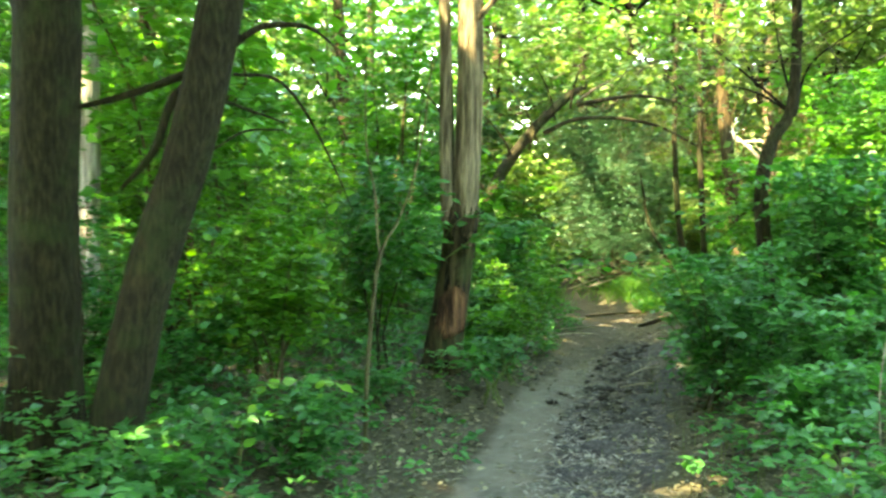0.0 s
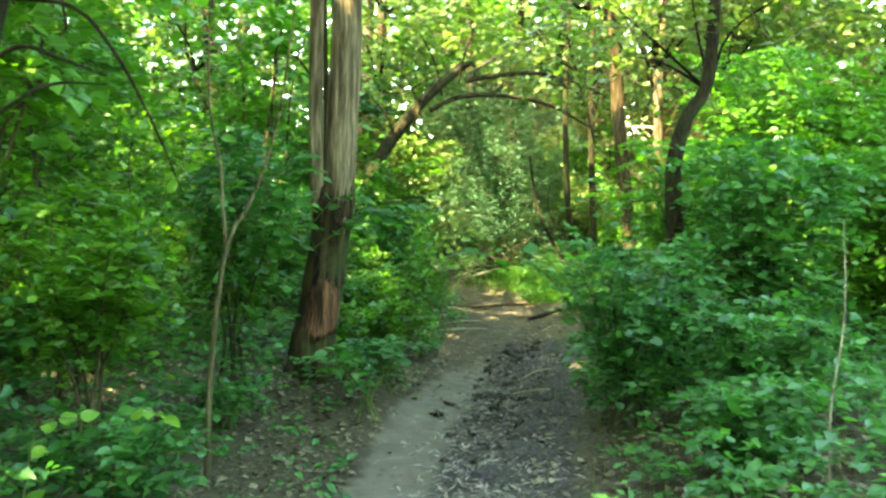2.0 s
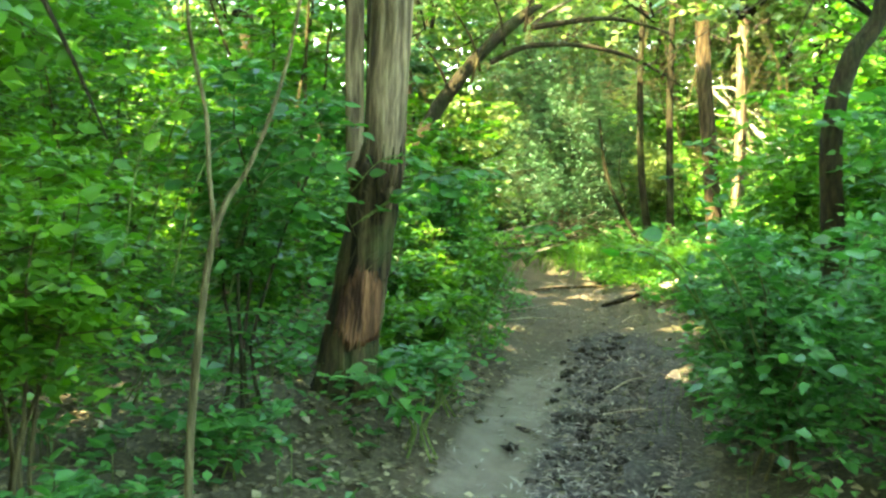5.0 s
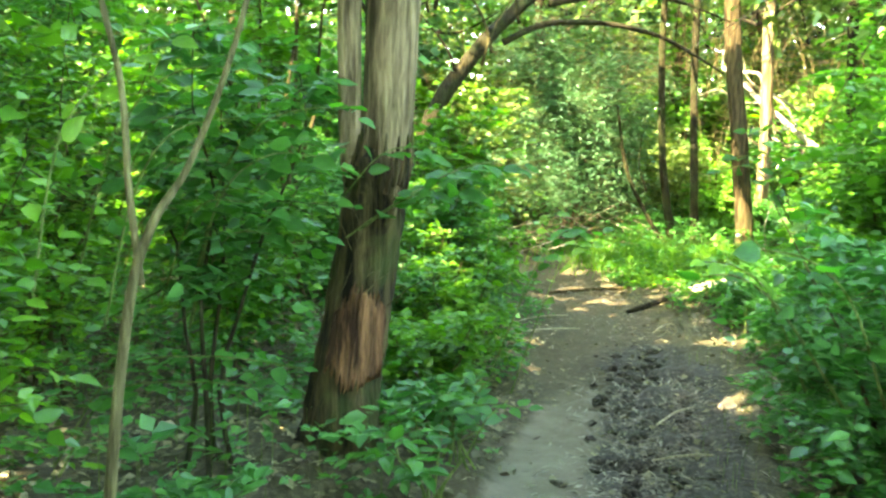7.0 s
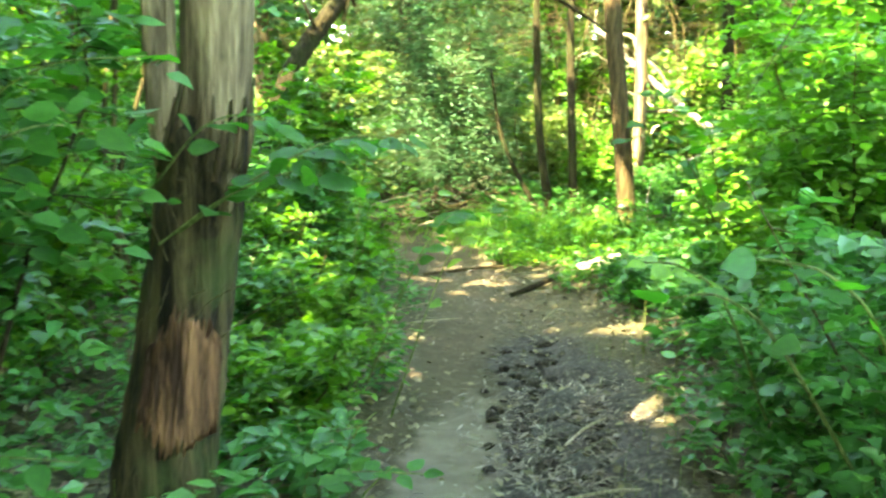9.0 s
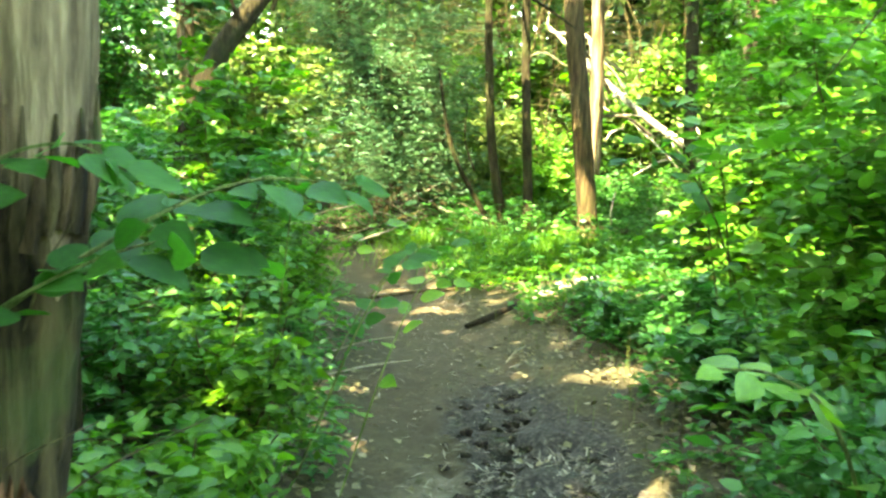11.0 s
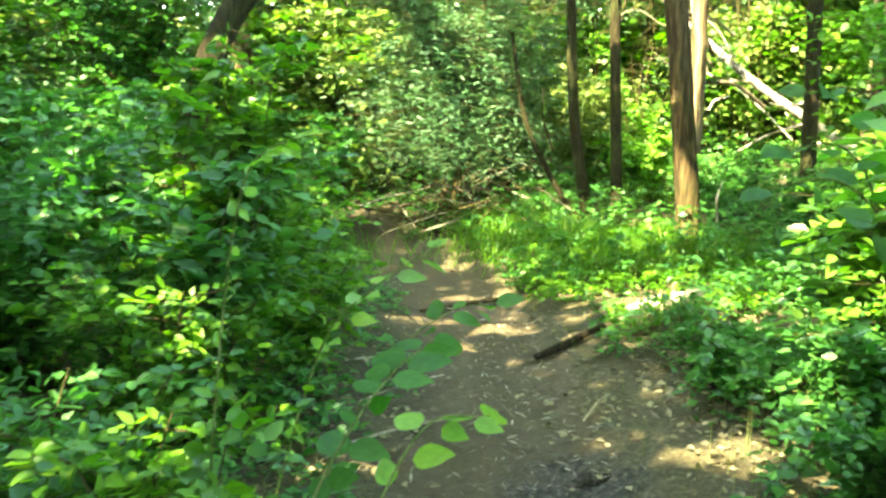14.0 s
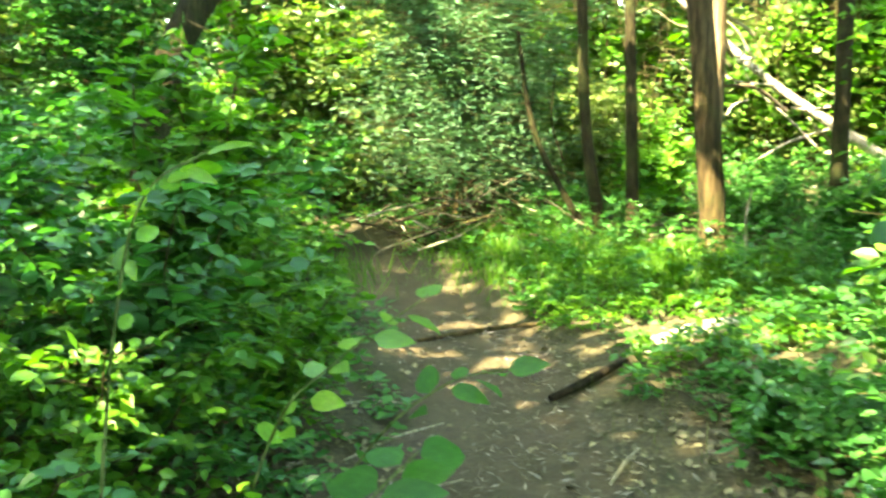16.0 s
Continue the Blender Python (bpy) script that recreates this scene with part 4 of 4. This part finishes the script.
def sunny_herbs():
    """Bright low herbs beyond the black log."""
    n = 1500
    x, y = rng.uniform(3.0, 5.6, n), rng.uniform(12.3, 15.0, n)
    open_soil = (np.abs(x - 3.55) < 0.4) & (np.abs(y - 13.1) < 0.26)
    keep = ~open_soil & (x - path_x(y) > 0.75 - 0.2 * (y > 13.3))
    x, y = x[keep], y[keep]
    O = np.column_stack([x, y, ground_z(x, y) + rng.uniform(0.03, 0.16, len(x))])
    P, A, N, S, _ = sprays(O, directions(len(x), 0.25, 0.2), rng.uniform(0.06, 0.16, len(x)), 8, 0.046, 0.45, 0.5)
    v, f = leaves(P, A, N, S)
    tagged(new("sunny_herbs", mesh_from("sunny_herbs", v, f, LEAF)), "bright yellow-green low herbs in a sunny gap", "plants", kind="stuff")


sunny_herbs()


def sprig(points, radius, count, size, mat, label, bark=None, droop=0.5, seed=0, up=1.0, wide=0.40):
    """A near twig with broad leaves, each blade by itself."""
    lr = np.random.default_rng(seed)
    p = np.array(points, float)
    top = thing("leafy_twig", tuple(p[0]), label, "twig", "leafy twigs beside the path")
    part("twig", pipe_mesh("twig", p, np.linspace(radius, radius * 0.4, len(p)), bark or STEM_GREEN, 6, 6, 0.08, seed), top)
    blades = []
    for shape in (oval(6, wide, 1.0), oval(6, wide * 0.85, 1.0)):
        v, f = leaves(np.zeros((1, 3)), np.array([[1.0, 0, 0]]), np.array([[0, 0, 1.0]]), np.ones(1), shape)
        blades.append(mesh_from("leaf", v, f, mat, smooth=True))
    for i in range(count):
        u = (0.18 + 0.82 * (i + 0.5) / count) * (len(p) - 1)
        at = np.array([np.interp(u, np.arange(len(p)), p[:, c]) for c in range(3)])
        k = min(int(u), len(p) - 2)
        d = Vector(p[k + 1] - p[k]).normalized()
        across = d.cross(Vector((0, 0, 1))).normalized() * (1 if i % 2 else -1)
        ax = (d * (0.45 if i < count - 1 else 1.5) + across * 0.9 + Vector(lr.normal(0, 0.22, 3)) + Vector((0, 0, -0.25 * droop))).normalized()
        nrm = (Vector((0, 0, up)) + Vector(lr.normal(0, 0.45, 3)) + Vector((-0.1, -0.75, 0))).normalized()
        b = nrm.cross(ax).normalized()
        n = ax.cross(b)
        m = Matrix((ax, b, n)).transposed().to_4x4()
        leaf = new("leaf", blades[i % 2])
        leaf.parent = top
        leaf.matrix_basis = Matrix.Translation(Vector(at) + ax * 0.012 - Vector(p[0])) @ m @ Matrix.Diagonal((*[size * lr.uniform(0.7, 1.25)] * 3, 1))
    return top


# the broad-leaved bough that hangs beside the old tree
HANG = "leafy twig with broad green leaves hanging beside the path"
sprig([(0.06, 7.30, 1.12), (0.30, 7.16, 1.30), (0.52, 7.18, 1.40), (0.72, 7.2, 1.39)], 0.005, 17, 0.105, LEAF_ONE, HANG, seed=1)
sprig([(0.02, 7.25, 1.10), (0.2, 7.12, 1.24), (0.38, 7.12, 1.31), (0.52, 7.16, 1.28)], 0.004, 15, 0.10, LEAF_ONE, HANG, seed=2)
sprig([(0.0, 7.3, 1.25), (0.14, 7.16, 1.42), (0.26, 7.12, 1.46), (0.34, 7.12, 1.42)], 0.004, 11, 0.09, LEAF_ONE, HANG, seed=3)
sprig([(-0.7, 6.5, 0.9), (-0.62, 6.55, 1.3), (-0.5, 6.6, 1.5), (-0.3, 6.7, 1.55)], 0.005, 10, 0.085, LEAF_ONE, HANG, seed=4)
sprig([(-0.85, 6.3, 1.0), (-0.78, 6.4, 1.5), (-0.6, 6.6, 1.75), (-0.4, 6.7, 1.85)], 0.005, 10, 0.085, LEAF_ONE_LIGHT, HANG, seed=5)
sprig([(-0.55, 7.1, 0.9), (-0.4, 6.98, 1.38), (-0.22, 6.95, 1.56), (0.02, 7.0, 1.60)], 0.005, 17, 0.10, LEAF_ONE, HANG, seed=31)
sprig([(-0.55, 7.1, 0.8), (-0.42, 6.9, 1.25), (-0.25, 6.88, 1.42), (-0.05, 6.95, 1.42)], 0.005, 15, 0.10, LEAF_ONE, HANG, seed=32)
sprig([(-0.9, 6.9, 1.0), (-0.75, 6.8, 1.45), (-0.55, 6.75, 1.68), (-0.3, 6.8, 1.72)], 0.005, 15, 0.095, LEAF_ONE, HANG, seed=33)
for k, (a, b, c) in enumerate([(-0.62, 6.98, 1.36), (-0.50, 6.9, 1.22), (-0.66, 6.9, 1.5), (-0.42, 7.0, 1.10), (-0.7, 7.0, 1.18)]):
    sprig([(a - 0.15, b + 0.15, c - 0.35), (a, b, c), (a + 0.16, b - 0.02, c + 0.04), (a + 0.32, b, c - 0.03)], 0.004, 16, 0.085, LEAF_ONE, HANG, seed=60 + k)
LAYER = "flat layered twig with dark-green leaves near a trunk's foot"
sprig([(-0.95, 6.75, 0.35), (-0.7, 6.6, 0.72), (-0.4, 6.5, 0.80), (-0.08, 6.5, 0.76)], 0.004, 20, 0.078, LEAF_ONE, LAYER, seed=51, up=2.4)
sprig([(-0.95, 6.8, 0.3), (-0.75, 6.7, 0.62), (-0.45, 6.6, 0.69), (-0.2, 6.62, 0.66)], 0.004, 18, 0.075, LEAF_ONE, LAYER, seed=52, up=2.4)
sprig([(-1.2, 6.2, 0.25), (-1.05, 6.0, 0.6), (-0.8, 5.9, 0.72), (-0.5, 5.9, 0.70)], 0.004, 18, 0.075, LEAF_ONE, LAYER, seed=53, up=2.4)
sprig([(0.5, 7.5, 0.1), (0.46, 7.2, 0.4), (0.55, 7.0, 0.5), (0.72, 6.95, 0.5)], 0.004, 14, 0.075, LEAF_ONE, LAYER, seed=54, up=2.0)
# low shoots leaning in from the bank
LOW = "low leaning shoot with broad leaves at the path's edge"
sprig([(0.85, 9.0, 0.15), (1.05, 8.85, 0.75), (1.21, 8.95, 0.95), (1.36, 9.2, 0.96)], 0.005, 16, 0.095, LEAF_ONE, LOW, seed=6)
sprig([(1.0, 9.9, 0.1), (1.3, 9.75, 0.7), (1.5, 9.75, 0.88), (1.68, 9.8, 0.9)], 0.004, 12, 0.085, LEAF_ONE, LOW, seed=7)
sprig([(0.9, 9.7, 0.1), (1.1, 9.65, 0.8), (1.25, 9.66, 0.98), (1.48, 9.8, 1.09)], 0.004, 13, 0.08, LEAF_ONE_LIGHT, LOW, seed=8)
sprig([(0.9, 8.6, 0.1), (1.1, 8.6, 0.7), (1.25, 8.7, 0.93), (1.4, 8.75, 0.93)], 0.004, 11, 0.09, LEAF_ONE_LIGHT, LOW, seed=9)
sprig([(0.75, 9.25, 0.05), (0.83, 9.24, 0.9), (0.88, 9.24, 1.26), (0.93, 9.24, 1.41), (1.02, 9.25, 1.47)], 0.004, 20, 0.085, LEAF_ONE_LIGHT, "tall arching yellow-green shoot with narrow leaves", droop=0.9, seed=10, wide=0.2)
sprig([(-0.75, 4.85, 0.1), (-0.7, 4.75, 0.5), (-0.62, 4.68, 0.66), (-0.5, 4.66, 0.64)], 0.005, 10, 0.075, LEAF_ONE_LIGHT, "bright yellow-green leafy shoot in the undergrowth", seed=11)
sprig([(-1.0, 4.5, 0.1), (-0.95, 4.45, 0.5), (-0.88, 4.42, 0.68), (-0.75, 4.4, 0.7)], 0.005, 9, 0.075, LEAF_ONE_LIGHT, "bright yellow-green leafy shoot in the undergrowth", seed=12)
sprig([(1.78, 4.1, 0.05), (1.73, 4.0, 0.3), (1.66, 3.9, 0.48), (1.56, 3.85, 0.55)], 0.004, 11, 0.055, LEAF_ONE_LIGHT, "thin yellow-green shoot curling at the path's edge", seed=41)
# boughs that reach in from the opposite bank
OPP = "bough with broad blue-green leaves reaching over the path"
sprig([(1.75, 6.5, 0.55), (1.45, 6.45, 0.95), (1.28, 6.42, 1.08), (1.16, 6.44, 1.08)], 0.006, 10, 0.08, LEAF_ONE, OPP, seed=13)
sprig([(1.8, 6.4, 0.6), (1.6, 6.3, 1.0), (1.45, 6.3, 1.15), (1.3, 6.36, 1.18)], 0.006, 9, 0.085, LEAF_ONE, OPP, seed=14)
sprig([(1.9, 7.2, 0.5), (1.7, 7.15, 0.9), (1.55, 7.15, 1.02), (1.44, 7.2, 1.03)], 0.006, 9, 0.095, LEAF_ONE_LIGHT, OPP, seed=15)
sprig([(3.0, 9.6, 0.6), (2.8, 9.5, 1.2), (2.6, 9.4, 1.42), (2.4, 9.4, 1.42)], 0.006, 9, 0.12, LEAF_ONE, OPP, seed=16)
sprig([(3.0, 9.5, 0.7), (2.85, 9.45, 1.35), (2.65, 9.42, 1.58), (2.48, 9.45, 1.58)], 0.006, 8, 0.12, LEAF_ONE, OPP, seed=17)
sprig([(2.9, 9.2, 0.6), (2.6, 9.1, 1.15), (2.4, 9.1, 1.36), (2.2, 9.15, 1.34)], 0.006, 9, 0.11, LEAF_ONE, OPP, seed=18)

# the forked sapling in front of the old tree
fork = thing("sapling", (-0.47, 5.6, float(ground_z(-0.47, 5.6))), "slender pale forked sapling with a bent stem", "sapling", "understorey saplings")
limb(fork, [(-0.47, 5.60, 0.00), (-0.45, 5.58, 0.59), (-0.40, 5.58, 1.09), (-0.35, 5.59, 1.29), (-0.27, 5.61, 1.43), (-0.18, 5.62, 1.67), (-0.12, 5.63, 1.94), (-0.05, 5.65, 2.49)], [0.017, 0.014, 0.012, 0.011, 0.008, 0.007, 0.006, 0.004], STEM_PALE, 1, "stem")
limb(fork, [(-0.37, 5.59, 1.17), (-0.39, 5.58, 1.38), (-0.40, 5.57, 1.59), (-0.45, 5.55, 1.89), (-0.45, 5.55, 2.39)], [0.009, 0.008, 0.007, 0.006, 0.004], STEM_PALE, 2, "stem_fork")
# bare boughs at the edge of the clearing
bough = thing("dead_bough", (-1.9, 6.6, float(ground_z(-1.9, 6.6))), "dark bare bough spreading through the leaves", "branch")
limb(bough, [(-1.9, 6.6, 0.1), (-1.85, 6.3, 1.2), (-1.7, 6.0, 2.0), (-1.5, 5.7, 2.4)], [0.03, 0.025, 0.02, 0.014], BARK_DARK, 3, "stem")
limb(bough, [(-1.75, 6.05, 1.9), (-1.34, 5.6, 2.12), (-1.15, 5.66, 2.09), (-0.95, 5.72, 2.02)], [0.015, 0.012, 0.01, 0.005], BARK_DARK, 4)
limb(bough, [(-1.78, 6.15, 1.7), (-1.34, 5.6, 1.87), (-1.17, 5.65, 1.97), (-0.95, 5.71, 1.98)], [0.013, 0.01, 0.008, 0.004], BARK_DARK, 5)


def pole(name, pts, radii, bark, label, category, seed=0, group="", sides=9, rough=0.1):
    """A stick or log lying or standing by itself."""
    me = pipe_mesh(name, pts, radii, bark, sides, 8, rough, seed)
    return tagged(new(name, me), label, category, group)


def gz(x, y, up=0.0):
    return (x, y, float(ground_z(x, y)) + up)


pole("log", [gz(2.60, 12.38, 0.0), gz(2.8, 12.46, 0.03), gz(2.98, 12.55, 0.045), gz(3.16, 12.68, 0.03)], [0.020, 0.028, 0.025, 0.012], BARK_BLACK, "black rotten log lying at the path's edge", "log", 1)
pole("root", [gz(2.1, 13.8, -0.02), gz(2.4, 13.86, 0.0), gz(2.75, 13.95, 0.01), gz(3.15, 13.95, -0.03)], [0.013, 0.018, 0.018, 0.012], BARK_BROWN, "thin dark root crossing the path", "root", 2)
# tan log in the sun patch, bark paled to carry the sunlight on it
pole("log", [gz(3.25, 12.82, 0.03), gz(3.6, 12.86, 0.05), gz(3.95, 12.88, 0.04), gz(4.2, 12.95, 0.0)], [0.035, 0.05, 0.05, 0.04], BARK_PALE, "log in a sun patch, sunlight put into its pale bark", "log", 3)
for k, (a, b) in enumerate([((1.42, 11.6), (1.95, 12.05)), ((1.40, 12.3), (1.85, 12.35)), ((1.3, 11.0), (1.9, 11.35)), ((2.5, 11.2), (2.75, 11.5)), ((1.7, 8.5), (2.0, 8.75)), ((1.5, 7.9), (1.85, 7.8))]):
    m = ((a[0] + b[0]) / 2, (a[1] + b[1]) / 2)
    pole("fallen_stick", [gz(*a, 0.01), gz(*m, 0.035), gz(*b, 0.02)], [0.006, 0.008, 0.004], TWIG_PALE, "pale dry stick lying on the soil", "stick", k, "fallen sticks", 6)
pole("dead_sapling", [gz(2.2, 4.65, -0.05), gz(2.18, 4.65, 0.4), gz(2.22, 4.65, 0.8), gz(2.2, 4.66, 1.2)], [0.005, 0.0045, 0.004, 0.002], TWIG_PALE, "thin pale dead stem standing among herbs", "dead sapling", 4)
pole("dead_sapling", [gz(4.75, 14.3, -0.05), gz(4.76, 14.3, 0.2), gz(4.74, 14.3, 0.45), gz(4.78, 14.3, 0.65)], [0.017, 0.014, 0.012, 0.006], BARK_PALE, "short pale broken stem standing among herbs", "dead sapling", 5)
pole("dead_sapling", [gz(5.6, 12.6, -0.05), gz(5.57, 12.6, 0.5), gz(5.62, 12.6, 0.95), gz(5.55, 12.6, 1.3)], [0.02, 0.018, 0.015, 0.008], BARK_PALE, "short pale broken stem standing among herbs", "dead sapling", 6)
pole("dead_sapling", [gz(0.6, 11.3, -0.05), gz(0.58, 11.3, 0.5), gz(0.62, 11.3, 0.8), gz(0.6, 11.3, 1.1)], [0.009, 0.008, 0.006, 0.004], TWIG_OLIVE, "thin pale dead stem standing among herbs", "dead sapling", 7)
# fallen bleached crown in full sun
wreck = thing("fallen_tree", (9.2, 18.2, float(ground_z(9.2, 18.2))), "bleached fallen tree propped up in full sunlight", "fallen tree")
limb(wreck, [(9.3, 18.1, 0.25), (7.9, 18.2, 1.05), (7.2, 18.3, 1.5), (6.5, 18.5, 2.1), (5.8, 18.7, 2.75)], [0.085, 0.06, 0.05, 0.04, 0.022], BARK_PALE, 1, "trunk", sides=12)
for k in range(22):
    a = np.array([rng.uniform(6.3, 8.2), rng.uniform(17.9, 18.5), 0])
    a[2] = 6.2 - 0.68 * a[0] + rng.uniform(-0.35, 0.5)
    d = np.array([-1.0 + rng.normal(0, 0.45), rng.normal(0, 0.3), 0.6 + rng.normal(0, 0.5)]) * rng.uniform(0.35, 0.95)
    e = rng.uniform(0.010, 0.032)
    limb(wreck, [a, a + d * 0.35 + rng.normal(0, 0.05, 3), a + d * 0.7 + rng.normal(0, 0.08, 3), a + d], [e, e * 0.9, e * 0.6, e * 0.25], (BARK_PALE, TWIG_PALE, TWIG)[k % 3], 20 + k, "bare_limb", sides=7)
# heap of dead brushwood beyond the bend
heap = thing("brush_pile", gz(2.9, 16.6), "tangled heap of grey dead branches", "brushwood")
for k in range(44):
    c = np.array([rng.uniform(2.1, 3.9), rng.uniform(15.9, 17.0), 0])
    c[2] = float(ground_z(c[0], c[1])) + rng.uniform(0.02, 0.45)
    d = directions(1, 0.1, 0.3)[0] * rng.uniform(0.3, 0.8)
    limb(heap, [c - d, c + rng.normal(0, 0.06, 3), c + d * 0.6 + rng.normal(0, 0.08, 3), c + d], [0.011, 0.009, 0.006, 0.002], (TWIG_OLIVE, TWIG, BARK_DARK, TWIG_PALE)[k % 4], k, "dead_branch", sides=6)
# withered twigs across the old trunk
tangle = thing("withered_twigs", (0.0, 7.22, 0.75), "thin pale withered twigs clinging to a trunk", "twigs")
for k in range(14):
    c = np.array([rng.uniform(-0.22, 0.2), rng.uniform(7.16, 7.26), rng.uniform(0.75, 1.2)])
    d = np.array([rng.normal(0, 0.14), rng.normal(0, 0.03), rng.uniform(0.08, 0.25)])
    limb(tangle, [c, c + d * 0.5 + rng.normal(0, 0.02, 3), c + d + rng.normal(0, 0.04, 3)], [0.0025, 0.002, 0.001], TWIG_OLIVE, k, "twig", sides=5)


def tufts():
    """Grass beside the bend, long and light green."""
    n = 6500
    c = np.array([(4.3, 14.2), (3.9, 14.4), (3.3, 15.5), (3.7, 15.0), (3.3, 16.2), (4.7, 13.9), (3.6, 16.5), (1.4, 15.6)])
    k = rng.integers(0, len(c), n)
    xy = c[k] + rng.normal(0, 0.36, (n, 2))
    P = np.column_stack([xy, ground_z(xy[:, 0], xy[:, 1])])
    A = unit(np.column_stack([rng.normal(0, 0.35, (n, 2)), np.ones(n)]))
    v, f = leaves(P, A, rng.normal(0, 1, (n, 3)), rng.uniform(0.08, 0.30, n), GRASS)
    tagged(new("grass", mesh_from("grass", v, f, LEAF)), "long light-green grass beside the bend of the path", "grass", kind="stuff")


def clods():
    """Churned lumps of wet mud beside the trodden line."""
    V, F = [], []
    tpl = bmesh.new()
    bmesh.ops.create_icosphere(tpl, subdivisions=2, radius=1)
    tv = np.array([v.co[:] for v in tpl.verts])
    tf = np.array([[v.index for v in f.verts] for f in tpl.faces])
    tpl.free()
    for i in range(230):
        y = rng.uniform(6.2, 10.6)
        x = float(path_x(y)) + rng.normal(0.38, 0.22)
        r = rng.uniform(0.012, 0.045) if i > 5 else rng.uniform(0.05, 0.085)
        if i < 6:
            x, y = 1.46 + rng.normal(0, 0.09), 7.85 + rng.normal(0, 0.10)
        sc = np.array([1, rng.uniform(0.7, 1.3), rng.uniform(0.35, 0.7)]) * r
        V.append(tv * (1 + 0.25 * rng.normal(size=(len(tv), 1))) * sc + np.array([x, y, float(ground_z(x, y)) - 0.03 + 0.2 * r]))
        F.append(tf + i * len(tv))
    tagged(new("mud_clods", mesh_from("mud_clods", np.concatenate(V), np.concatenate(F), MUD, smooth=True)), "black wet clods of churned mud", "mud", kind="stuff")


def straw():
    """Chopped pale stalks and bits of bark trodden into the mud."""
    n = 14000
    y = rng.uniform(4.5, 14.5, n)
    x = path_x(y) + np.where(y < 9.5, rng.normal(0.45, 0.28, n), rng.normal(0.15, 0.42, n))
    some = (y < 9.5) | (rng.uniform(0, 1, n) < 0.16)
    x, y = x[some], y[some]
    n = len(x)
    P = np.column_stack([x, y, ground_z(x, y) - 0.03 + rng.uniform(0.005, 0.03, n)])
    v, f = leaves(P, directions(n, 0.05, 0.25), np.array([0, 0, 1.0]) + rng.normal(0, 0.5, P.shape), rng.uniform(0.025, 0.08, n), SLIM)
    tagged(new("trodden_straw", mesh_from("trodden_straw", v, f, STRAW)), "pale bits of stalk and bark trodden into mud", "litter", kind="stuff")


tufts()
clods()
straw()
